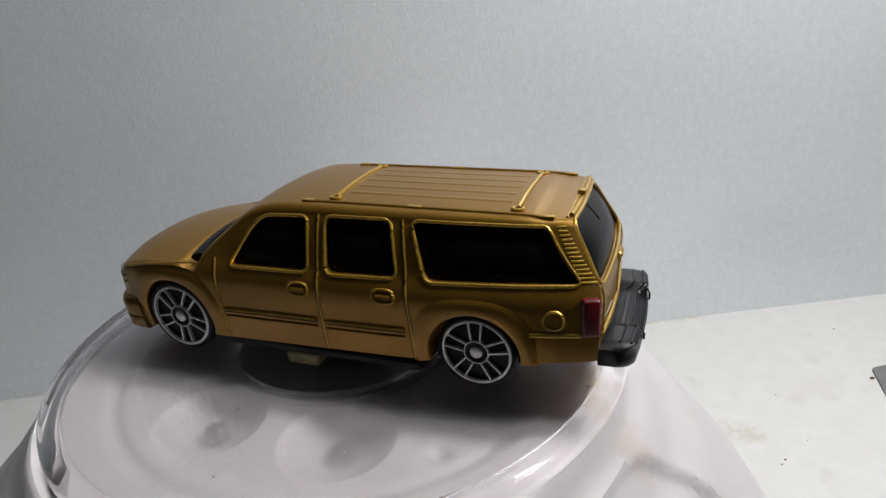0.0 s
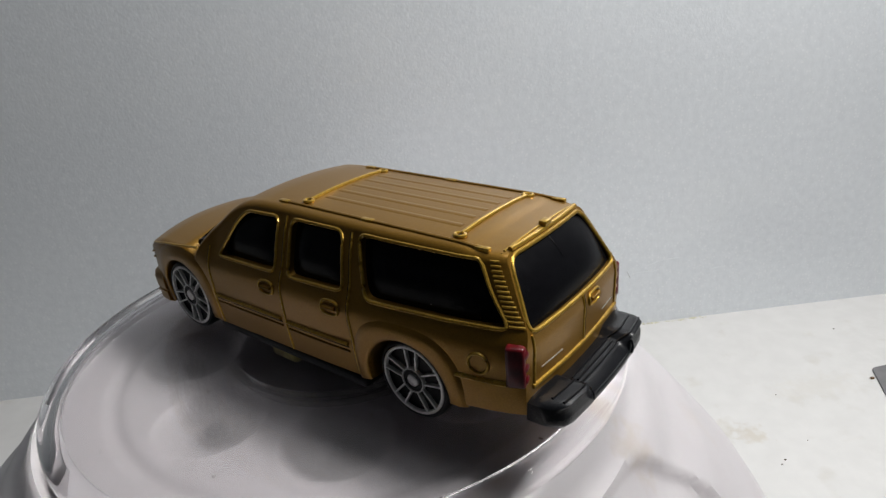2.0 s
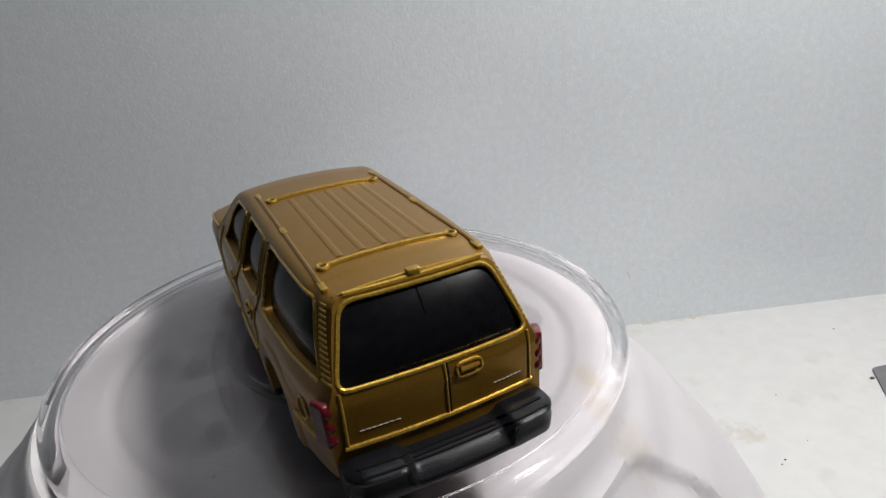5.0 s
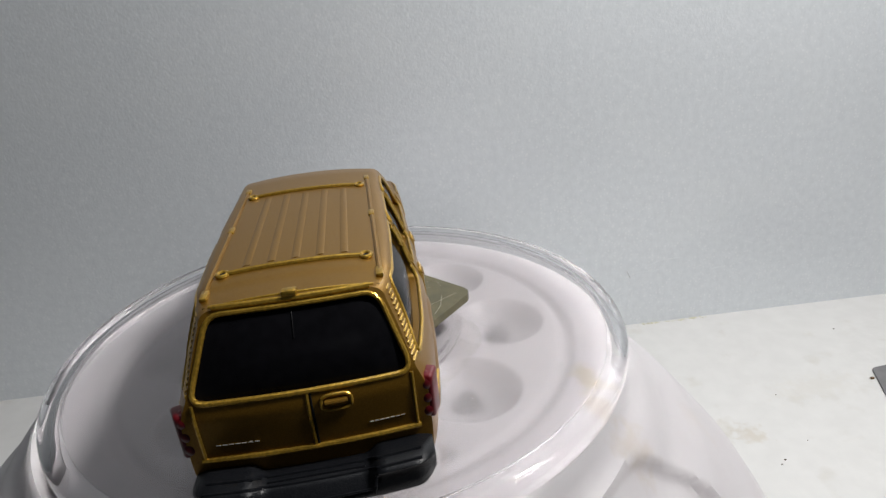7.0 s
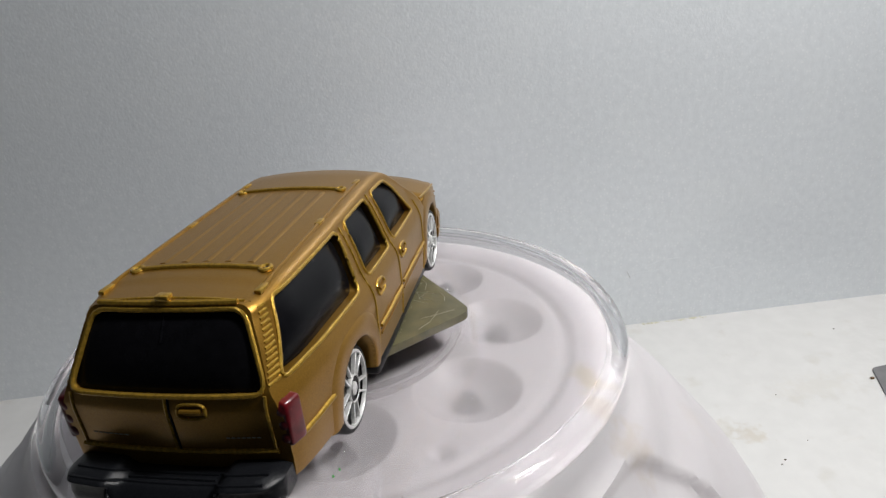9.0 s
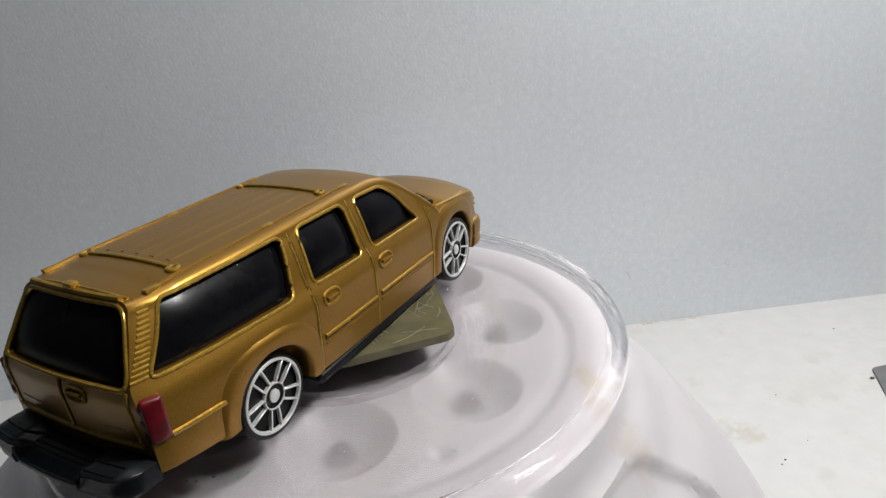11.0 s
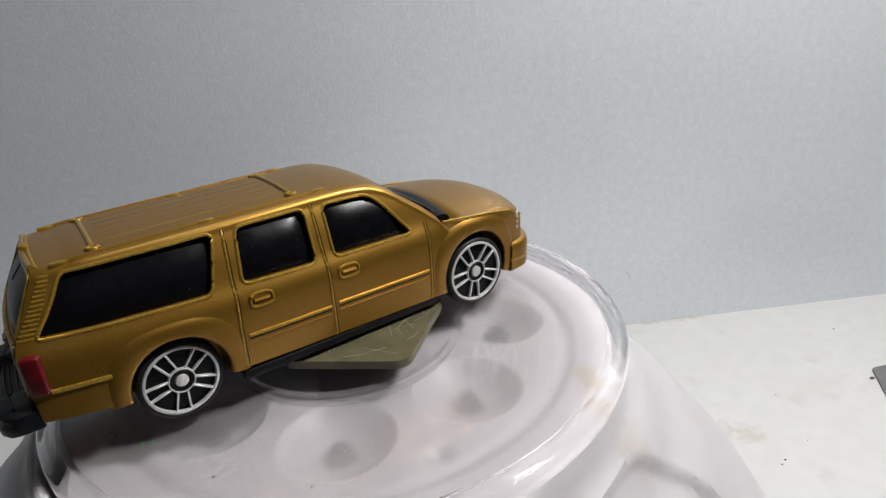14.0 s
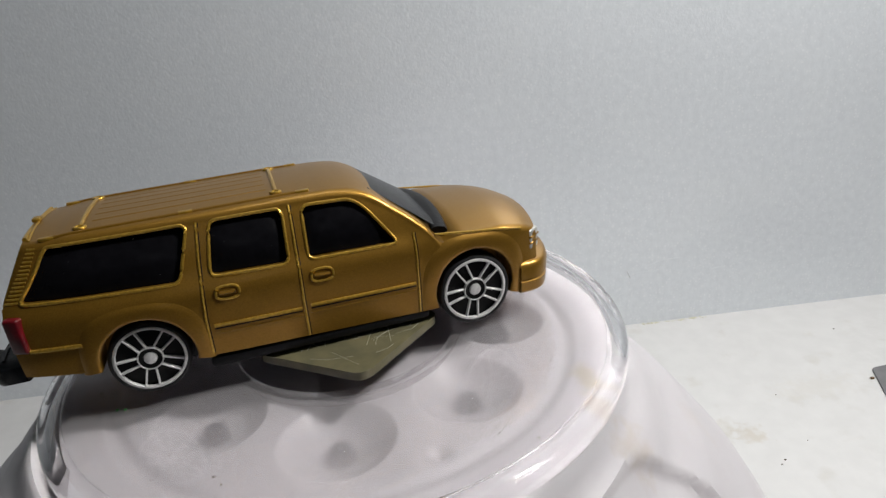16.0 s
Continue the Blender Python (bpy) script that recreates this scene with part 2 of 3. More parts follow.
# ---------------------------------------------------------------- structure
def structure():
    a, b = Vector((-124.7, 125.3)), Vector((208.2, 86.2))
    d = (b - a).normalized()
    nrm = Vector((-d.y, d.x))
    bm = bmesh.new()
    box(bm, -900, 900, 0, 12, -40, 800)
    wall = part("wall_back", bm, WALL, None, smooth=False)
    wall.matrix_world = Matrix.Translation((a.x * MM, a.y * MM, 0)) @ Matrix.Rotation(math.atan2(d.y, d.x), 4, "Z")
    tagged(wall, "grey hammered-metallic painted backdrop wall behind the white table", "wall", kind="structure")
    bm = bmesh.new()
    box(bm, -420, 700, -100, 200, -20, 0)
    table = part("table_top", bm, TABLE, None, smooth=False)
    tagged(table, "white painted table top with dust specks and stains", "table top", kind="structure")


structure()


def clutter():
    rnd = random.Random(21)

    def crumb(x, y, r, mat, label):
        bm = bmesh.new()
        bmesh.ops.create_icosphere(bm, subdivisions=2, radius=1.0, matrix=Matrix.Diagonal((r * 1.3, r, r * 0.6, 1)))
        for v in bm.verts:
            v.co *= rnd.uniform(0.75, 1.2)
        ob = part("crumb", bm, mat, None)
        low = min(v.co.z for v in ob.data.vertices)
        ob.location = (x * MM, y * MM, -low)
        tagged(ob, label, "crumb", group="crumbs on the table")

    crumb(158.8, 42.9, 0.6, BROWN, "small brown crumb lying on the white table")
    for x, y, r in ((109.1, 20.4, 0.45), (107.2, 19.2, 0.35), (157.5, 17.0, 0.5), (163.0, 33.0, 0.3), (170.5, 71.0, 0.45), (126.0, 45.0, 0.3), (95.0, 38.0, 0.25), (120.0, 25.0, 0.25)):
        crumb(x, y, r * 0.6, SPECK, "tiny dark crumb lying on the white table")
    # a flat dark grey patch at the table's edge of view
    bm = bmesh.new()
    poly = rounded([(162.6, 46.9), (230, 46.0), (215, -30.0), (146.0, 18.5)], 1.0)
    lo = [bm.verts.new((x, y, 0.0)) for x, y in poly]
    hi = [bm.verts.new((x, y, 0.7)) for x, y in poly]
    bm.faces.new(hi)
    bm.faces.new(lo[::-1])
    for i in range(len(poly)):
        bm.faces.new((lo[i], lo[(i + 1) % len(poly)], hi[(i + 1) % len(poly)], hi[i]))
    tagged(part("grey_patch", bm, GREY, None), "flat dark grey patch on the white table", "scrap")
    # pale and dark scratches on the wall, in the wall's own length and height
    wall = bpy.data.objects["wall_back"]
    for pts, rad, mat in ((((229.6, 22.6), (230.3, 21.2), (231.0, 20.0)), 0.4, SCUFF), (((231.5, 21.6), (236, 21.8), (241, 21.6)), 0.22, PALE), (((237, 24.0), (242, 25.6), (249, 26.0)), 0.25, PALE), (((262, 19.8), (267, 20.4)), 0.3, PALE)):
        bm = bmesh.new()
        tube(bm, [(u, 0.05, z) for u, z in pts], rad * 0.5, sides=6, squash=0.6)
        part("scratch", bm, mat, wall)
    bm = bmesh.new()
    for k in range(60):
        u, q = rnd.uniform(236, 262), rnd.uniform(0.1, 0.35)
        bmesh.ops.create_icosphere(bm, subdivisions=1, radius=q, matrix=Matrix.Translation((u, -0.5 - rnd.uniform(0, 1.0), q * 0.6)))
    tagged(part("dust_line", bm, DUST, wall, "yellowish dust in the corner of wall and table"), kind="stuff")


clutter()


# ---------------------------------------------------------------- the stand
WELLS = [(-0.2 + 25.0 * math.cos(radians(38.0 + 45.0 * k)), 1.2 + 25.0 * math.sin(radians(38.0 + 45.0 * k))) for k in range(8)]  # the moulded wells


def top_height(x, y):
    """Height of the stand's top under the disc: a flat with round wells."""
    z = -3.2
    for wx, wy in WELLS:
        d = math.hypot(x - wx, y - wy)
        if d < 7.6:
            z -= 3.5 * (1 - (d / 7.6) ** 2)
    d = math.hypot(x - 8.6, y + 30.4)
    r = math.hypot(x, y)
    step = min(1.0, max(0.0, (r - 34.6) / 1.6))
    return z - 1.0 * math.exp(-(d / 1.3) ** 2) - 0.55 * math.exp(-((r - 34.9) / 1.0) ** 2) + 0.25 * step


def ring_mesh(bm, rings, segs):
    for i in range(segs):
        j = (i + 1) % segs
        for a, b in zip(rings, rings[1:]):
            bm.faces.new((a[i], b[i], b[j], a[j]))


def stand():
    root = new("plastic_stand")
    tagged(root, "milky white flared plastic stand with round wells under the clear disc", "stand")
    root.location = (-0.002, 0, 0)
    segs = 420
    bm = bmesh.new()
    rings = []
    for k in range(1, 97):
        r = 0.4 * k
        rings.append([bm.verts.new((r * math.cos(2 * math.pi * i / segs), r * math.sin(2 * math.pi * i / segs), RIM + top_height(r * math.cos(2 * math.pi * i / segs), r * math.sin(2 * math.pi * i / segs)))) for i in range(segs)])
    for r, z in ((39.6, -3.0), (41.0, -3.2), (42.2, -3.2), (42.6, -3.8), (42.0, -9.0), (0.5, -9.0)):
        rings.append([bm.verts.new((r * math.cos(2 * math.pi * i / segs), r * math.sin(2 * math.pi * i / segs), RIM + z)) for i in range(segs)])
    ring_mesh(bm, rings, segs)
    bm.faces.new(rings[0])
    bm.faces.new(rings[-1])
    tray = part("tray", bm, BASE, root)
    tray.location = (0.002, 0, 0)
    skirt = [(41.6, -9.0), (42.5, -3.9), (43.0, -3.3), (43.5, -3.7), (44.2, -5.1), (45.1, -6.9), (46.0, -7.75), (47.0, -8.3), (48.0, -9.1), (49.0, -10.3), (50.4, -12.2), (51.4, -13.6), (52.4, -14.5), (53.5, -15.2), (54.8, -16.2), (57.0, -18.2), (60.4, -22.2), (64, -26.6), (67.5, -31), (70.5, -36), (72, -44), (72, -RIM + 1.2), (71, -RIM + 0.2), (66, -RIM), (64, -RIM + 0.5), (60, -40)]
    bm = bmesh.new()
    rings = []
    skirt = dense(skirt[:4], 0.8, closed=False)[:-1] + dense(skirt[3:20], 0.7, closed=False)[:-1] + skirt[19:]
    for r, z in skirt:
        ring = []
        for i in range(segs):
            a = 2 * math.pi * i / segs
            # a moulded hollow with a steep rounded border in the front flank
            e = (abs(math.degrees(a) - 308.0) / 20.5) ** 3.5 + (abs(r - 75.0) / 28.0) ** 3.5
            k = min(1.0, max(0.0, (1.0 - e) / 0.16)) if -40 < z < -5 else 0.0
            sink = 1.5 * k * k * (3 - 2 * k)
            ring.append(bm.verts.new(((r - 0.75 * sink) * math.cos(a), (r - 0.75 * sink) * math.sin(a), RIM + z - 0.65 * sink)))
        rings.append(ring)
    ring_mesh(bm, rings + [rings[0]], segs)
    part("skirt", bm, BASE, root)
    for wx, wy in WELLS:
        d = part("dome", lathe([(0, 2.3)] + [(2.0 * math.sin(a), 2.3 * math.cos(a)) for a in np.linspace(0.15, 1.55, 10)] + [(2.0, -0.4), (0, -0.4)], 32), DOME_CLEAR, root, "small glossy moulded dome")
        d.location = ((wx + 2.0) * MM, wy * MM, (RIM - 6.5) * MM)
    return root


base = stand()


def specks(count, seed, inner, outer, z, low=0.08, high=0.22):
    bm = bmesh.new()
    rnd = random.Random(seed)
    for _ in range(count):
        r, a, q = math.sqrt(rnd.uniform(inner ** 2, outer ** 2)), rnd.uniform(0, 2 * math.pi), rnd.uniform(low, high)
        p = Vector((r * math.cos(a), r * math.sin(a), z))
        m = Matrix.Translation(p) @ Matrix.Rotation(rnd.uniform(0, 6), 4, "Z") @ Matrix.Diagonal((q * rnd.uniform(1, 2.2), q, q * 0.5, 1))
        bmesh.ops.create_icosphere(bm, subdivisions=1, radius=1.0, matrix=m)
    return bm


def disc():
    top = [(0, -2.0), (16.6, -2.0), (17.0, -1.8), (17.3, -0.6), (18.0, -0.2), (40.6, -0.2)]
    low = [(40.6, -1.0), (18.6, -1.0), (18.2, -1.9), (17.6, -2.9), (16.8, -3.05), (0, -3.05)]
    edge = [(40.65, -0.2), (41.0, -0.15), (41.5, 0.2), (42.1, 0.4), (42.7, 0.32), (43.2, 0.0), (43.5, -0.55), (43.6, -1.3), (43.55, -2.3), (43.2, -2.75), (42.85, -2.5), (42.7, -1.7), (42.3, -1.15), (41.6, -0.95), (40.65, -1.0)]
    root = new("clear_disc")
    root.location = (0, 0, RIM * MM)
    tagged(root, "clear plastic turntable disc with raised rings and dust", "turntable disc")
    d = part("disc", lathe(top + low, 200), CLEAR, root)
    d.visible_shadow = False
    r = part("rim", lathe(edge, 200, closed=True), RIM_CLEAR, root, "clear plastic rim with a rounded lip")
    r.visible_shadow = False
    tagged(part("dust", specks(46, 3, 18.5, 41, -0.15, 0.05, 0.17), SPECK, root, "scattered dark dust specks"), kind="stuff")
    tagged(part("dust_cluster", specks(14, 8, 19, 22, -0.15, 0.04, 0.12), SPECK, root), kind="stuff")
    bm = bmesh.new()
    for x, y in ((31.6, -9.6), (32.3, -10.5)):
        box(bm, x - 0.16, x + 0.16, y - 0.1, y + 0.1, -0.2, -0.08)
    part("glitter", bm, GREEN, root, "two tiny green glitter flakes", smooth=False)
    return root


clear_disc = disc()


def plate():
    root = new("mounting_plate")
    tagged(root, "scratched olive translucent plastic plate carrying the toy car", "plate")
    bm = bmesh.new()
    poly = rounded([(17.4, -10.8), (3.0, -22.4), (-10.0, -10.2), (4.4, 1.4)], 2.2, 5)
    lo = [bm.verts.new((x, y, -5.3)) for x, y in poly]
    hi = [bm.verts.new((x, y, -4.1)) for x, y in poly]
    bm.faces.new(hi)
    bm.faces.new(lo[::-1])
    for i in range(len(poly)):
        j = (i + 1) % len(poly)
        bm.faces.new((lo[i], lo[j], hi[j], hi[i]))
    slab = part("slab", bm, OLIVE, root)
    post = part("post", lathe([(0, -5.2), (5.2, -5.2), (5.4, -6.0), (5.6, -8.6), (6.2, -9.25), (0, -9.25)], 48), OLIVE, root, "olive plastic foot stuck to the disc")
    post.location = (4.22 * MM, -1.74 * MM, 0)
    bm = bmesh.new()
    box(bm, 1.8, 7.4, 6.8, 10.6, -7.3, -5.0, 0.8, 3)
    part("glue_lump", bm, GLUE, root, "yellowed lump of hardened glue")
    rnd = random.Random(11)
    for k in range(44):
        # from one place of the slab to another, by its two edges
        ends = []
        u, v = rnd.uniform(0.08, 0.92), rnd.uniform(0.08, 0.92)
        du, dv = rnd.gauss(0, 0.16), rnd.gauss(0, 0.16)
        for q in (0.0, 0.5, 1.0):
            a, b = min(0.94, max(0.06, u + du * q)), min(0.94, max(0.06, v + dv * q + 0.03 * q * (1 - q)))
            ends.append((17.4 - 14.4 * a - 13.0 * b, -10.8 - 11.6 * a + 12.2 * b, -4.085))
        bm = bmesh.new()
        tube(bm, ends, rnd.uniform(0.018, 0.035), sides=5)
        part("scratch", bm, SCRATCH, slab)
    return root


olive_plate = plate()


# ---------------------------------------------------------------- the toy car: x forward, y left, z up from the hubs, mm
ROOF = [(-40, 16.9), (-31, 17.05), (-28, 17.3), (-14, 17.5), (-2, 17.7), (4, 17.7), (7.4, 17.35), (9.2, 16.7), (10.2, 16.1),
        (17.0, 11.0), (17.6, 9.0), (19.6, 9.0), (20.3, 10.2), (24, 10.15), (28, 9.95), (30.5, 9.3), (32.2, 8.4), (33.2, 7.5), (35, 7)]
CROWN = [(-40, 0.45), (6, 0.5), (14, 0.9), (17, 1.3), (24, 1.5), (30, 1.4), (34, 1.0)]
PLAN = [(-38.0, 10.6), (-37.2, 11.0), (-36, 11.5), (-33, 12.1), (-28, 12.8), (-20, 13.3), (-10, 13.5), (15, 13.5), (24, 13.4), (29, 12.9), (32, 12.3), (34, 11.4), (35, 10.6)]
SIDE = [(-4, 0.94), (-2.5, 0.965), (0, 0.985), (2, 1.0), (6.8, 1.0), (8.0, 0.985), (9.0, 0.943), (10, 0.904), (13, 0.83), (15.5, 0.752), (17, 0.69), (18.5, 0.60)]
HOOD_SIDE = [(-4, 0.94), (-2.5, 0.965), (0, 0.985), (2, 1.0), (6.5, 1.0), (8.3, 0.98), (10, 0.94), (12, 0.9), (18.5, 0.8)]
FLOOR = [(-38, 0.2), (-28, -0.6), (-15.5, -1.6), (15, -2.4), (27, -2.6), (30, -2.6), (33, -2.4), (36, -1.6)]
TAIL = [(-4, -36.4), (2, -36.7), (8, -36.9), (9.4, -36.6), (16.6, -32.65), (20, -31.9)]


def half_width(x, z):
    """Half the body's width."""
    k = min(1, max(0, (x - 13) / 4))
    side = sum(interp(z + d, SIDE) * w for d, w in ((-0.7, 0.2), (-0.35, 0.2), (0, 0.2), (0.35, 0.2), (0.7, 0.2)))
    return smooth_interp(x, PLAN) * (side * (1 - k) + interp(z, HOOD_SIDE) * k)


def lean(x, y, z):
    """Where a point of the hull stands along the car: the tail leans, tail and nose are bowed."""
    q = 1 - min(1, (abs(y) / 12.5)) ** 2
    if x < -29:
        f = (-29 - x) / 8.0
        return x + (interp(z, TAIL) + 37.0) * f - 0.9 * q * f
    if x > 12 and z > 10.0 and x < 20:
        return x + 0.8 * q * (1 - abs(x - 16) / 4) if abs(x - 16) < 4 else x
    if x > 24:
        return x + 1.9 * q * ((x - 24) / 9.0) ** 1.5
    return x


def side_point(x, z, s, out=0.0):
    y = half_width(x, z) + out
    return (lean(x, y, z), s * y, z)


def hull():
    bm = bmesh.new()
    xs = [-37.0 + i * (70.0 / 130) for i in range(131)]
    rings = []
    ns, nc, nt = 44, 7, 12
    for x in xs:
        zt, zb = smooth_interp(x, ROOF), smooth_interp(x, FLOOR)
        rc = min(1.15, (zt - zb) * 0.3)
        crown = interp(x, CROWN)
        ze = zt - crown
        prof = [(0.0, zb), (half_width(x, zb) * 0.6, zb)]
        for k in range(ns + 1):
            z = zb + 0.25 + (ze - rc - zb - 0.25) * k / ns
            prof.append((half_width(x, z), z))
        y0 = half_width(x, ze - rc)
        ry = rc * 1.25
        for k in range(1, nc + 1):
            a = math.pi / 2 * k / nc
            prof.append((y0 - ry + ry * math.cos(a), ze - rc + rc * math.sin(a)))
        ye = y0 - ry
        for k in range(1, nt + 1):
            t = 1 - k / nt
            prof.append((ye * t, zt - crown * t ** 2.2))
        ring = [bm.verts.new((lean(x, y, z), -y, z)) for y, z in prof] + [bm.verts.new((lean(x, y, z), y, z)) for y, z in prof[-2:0:-1]]
        rings.append(ring)
    m = len(rings[0])
    for a, b in zip(rings, rings[1:]):
        for i in range(m):
            bm.faces.new((a[i], a[(i + 1) % m], b[(i + 1) % m], b[i]))
    half = m // 2
    cols = 10
    for ring, x in ((rings[0], xs[0]), (rings[-1], xs[-1])):
        rows = []
        for i in range(1, half):
            a, b = ring[i], ring[m - i]
            row = [a]
            for c in range(1, cols):
                p = a.co.lerp(b.co, c / cols)
                row.append(bm.verts.new((lean(x, p.y, p.z), p.y, p.z)))
            rows.append(row + [b])
        for r1, r2 in zip(rows, rows[1:]):
            for c in range(cols):
                bm.faces.new((r1[c], r1[c + 1], r2[c + 1], r2[c]))
        for row, tip in ((rows[0], ring[0]), (rows[-1], ring[half])):
            for c in range(cols):
                bm.faces.new((row[c], row[c + 1], tip))
    bmesh.ops.recalc_face_normals(bm, faces=bm.faces)
    return bm


def prism(bm, inner, outer):
    a = [bm.verts.new(p) for p in inner]
    b = [bm.verts.new(p) for p in outer]
    n = len(a)
    for i in range(n):
        bm.faces.new((a[i], a[(i + 1) % n], b[(i + 1) % n], b[i]))
    for loop in (a, b):
        bmesh.ops.triangle_fill(bm, edges=[bm.edges.get((loop[i], loop[(i + 1) % n])) for i in range(n)], use_beauty=True, use_dissolve=False)


def carve(bm, cutter):
    """The first solid less the second."""
    obs = []
    for k, b in enumerate((bm, cutter)):
        bmesh.ops.recalc_face_normals(b, faces=b.faces)
        me = bpy.data.meshes.new("solid")
        b.to_mesh(me)
        b.free()
        obs.append(new("solid", me))
    mod = obs[0].modifiers.new("cut", "BOOLEAN")
    mod.operation, mod.solver, mod.object = "DIFFERENCE", "EXACT", obs[1]
    dg = bpy.context.evaluated_depsgraph_get()
    out = bmesh.new()
    me = bpy.data.meshes.new_from_object(obs[0].evaluated_get(dg))
    out.from_mesh(me)
    for o in obs:
        d = o.data
        bpy.data.objects.remove(o)
        bpy.data.meshes.remove(d)
    bpy.data.meshes.remove(me)
    return out


FRONT_WINDOW = [(-0.3, 15.9), (6.4, 15.7), (8.2, 14.2), (11.9, 9.0), (-0.6, 9.1)]
MIDDLE_WINDOW = [(-12.0, 16.0), (-2.8, 16.0), (-3.1, 9.1), (-13.1, 9.35)]
QUARTER_WINDOW = [(-32.5, 15.9), (-14.6, 16.0), (-16.7, 9.2), (-35.4, 9.7)]
REAR_WINDOW = [(-7.6, 16.1), (7.6, 16.1), (9.9, 9.3), (-9.9, 9.3)]
SCREEN = [(-7.8, 16.3), (7.8, 16.3), (11.3, 10.9), (-11.3, 10.9)]
ARCH = {-22.4: 5.75, 22.5: 6.15}


def tail_point(y, z, out=0.0):
    return (lean(-37.0, y, z) - out, y, z)


def screen_point(y, z, out=0.0):
    """On the windscreen's slope."""
    x = 10.5 + (16.1 - z) * (7.4 / 5.0)
    q = 1 - min(1, abs(y) / 12.5) ** 2
    return (x + 1.4 * q - 1.0 + out * 0.6, y, z + out * 0.8)


def patch(rows):
    bm = bmesh.new()
    vs = [[bm.verts.new(p) for p in r] for r in rows]
    for a, b in zip(vs, vs[1:]):
        for i in range(len(a) - 1):
            bm.faces.new((a[i], a[i + 1], b[i + 1], b[i]))
    return bm


def window_patch(poly, place, grow=0.5):
    """A pane that fills the outline and follows the hull, with thickness."""
    us, vs = [p[0] for p in poly], [p[1] for p in poly]
    zs = np.linspace(min(vs) - grow, max(vs) + grow, 23)

    def edge(z, low):
        zc = min(max(z, min(vs) + 0.01), max(vs) - 0.01)
        hits = []
        for (u0, v0), (u1, v1) in zip(poly, poly[1:] + poly[:1]):
            if (v0 - zc) * (v1 - zc) <= 0 and abs(v1 - v0) > 1e-6:
                hits.append(u0 + (u1 - u0) * (zc - v0) / (v1 - v0))
        return (min(hits) - grow) if low else (max(hits) + grow)

    rows = [[place(u, z) for u in np.linspace(edge(z, True), edge(z, False), 27)] for z in zs]
    return patch(rows)


def bulge(poly, u, z):
    """How far a pane lies in its opening: cast a little domed."""
    us, vs = [p[0] for p in poly], [p[1] for p in poly]
    w = (2 * u - max(us) - min(us)) / (max(us) - min(us))
    v = (2 * z - max(vs) - min(vs)) / (max(vs) - min(vs))
    return -1.1 + 0.9 * max(0.0, 1 - v * v) * max(0.0, 1 - w ** 4)


def wheel(parent, x, s, face, size):
    """A wheel whose outer face lies at y = s * face."""
    r = 4.95
    tyre = lathe([(0, -3.3), (r - 0.5, -3.3), (r - 0.1, -3.0), (r, -2.7), (r, -0.75), (r - 0.1, -0.42), (r - 0.3, -0.22), (r - 0.5, -0.2), (4.34, -0.34), (4.3, -0.9), (0, -1.0)], 64)
    w = part("wheel", tyre, TYRE, parent, "black wheel with a silver ten-spoke print")
    ring = part("rim", lathe([(3.96, -0.62), (3.98, -0.22), (4.02, -0.16), (4.24, -0.16), (4.34, -0.24), (4.34, -0.7)], 64), CHROME, w, "silver printed rim ring")
    dish = part("dish", lathe([(0, -0.55), (1.0, -0.6), (4.0, -0.85), (4.0, -0.95), (0, -0.95)], 48), WHEEL_BLACK, w)
    for i in range(5):
        for d in (-1, 1):
            bm = bmesh.new()
            box(bm, 1.25, 4.0, -0.115, 0.115, -0.75, -0.2, 0.05, 1)
            for v in bm.verts:
                if v.co.x < 2:
                    v.co.z -= 0.05
            sp = part("spoke", bm, CHROME, w)
            sp.matrix_local = Matrix.Rotation(radians(72 * i), 4, "Z") @ Matrix.Translation((0, d * 0.36 * MM, 0)) @ Matrix.Rotation(radians(d * 6.6), 4, "Z")
    part("hub", lathe([(0.82, -0.6), (0.86, -0.32), (1.3, -0.2), (1.4, -0.3), (1.41, -0.7)], 32), WHEEL_BLACK, w)
    part("hub_ring", lathe([(1.42, -0.6), (1.43, -0.18), (1.45, -0.15), (1.53, -0.15), (1.56, -0.2), (1.58, -0.7)], 32), CHROME, w, "silver printed ring round the hub")
    part("hub_cap", lathe([(0, -0.12), (0.66, -0.12), (0.76, -0.2), (0.80, -0.6)], 32), CHROME, w, "silver hub dot")
    w.matrix_local = Matrix.Translation((x * MM, s * face * MM, (0.1 if s > 0 else -0.55 if x > 0 else -0.25) * MM)) @ Matrix.Rotation(-s * math.pi / 2, 4, "X") @ Matrix.Rotation(radians(90 if s > 0 and x > 0 else -90 if s > 0 else -99), 4, "Z") @ Matrix.Diagonal((size, size, 1, 1))
    return w


def sweep(bm, path, section):
    """A section (out, z) swept along a plan path [(x, y, outx, outy)]."""
    rings = []
    for x, y, ox, oy in path:
        rings.append([bm.verts.new((x + ox * o, y + oy * o, z)) for o, z in section])
    n = len(section)
    for a, b in zip(rings, rings[1:]):
        for i in range(n):
            bm.faces.new((a[i], a[(i + 1) % n], b[(i + 1) % n], b[i]))
    bm.faces.new(rings[0])
    bm.faces.new(rings[-1][::-1])
    return bm


def surface_line(pts, s, out=0.0, step=0.6):
    return [side_point(x, z, s, out) for x, z in dense(pts, step, closed=False)]


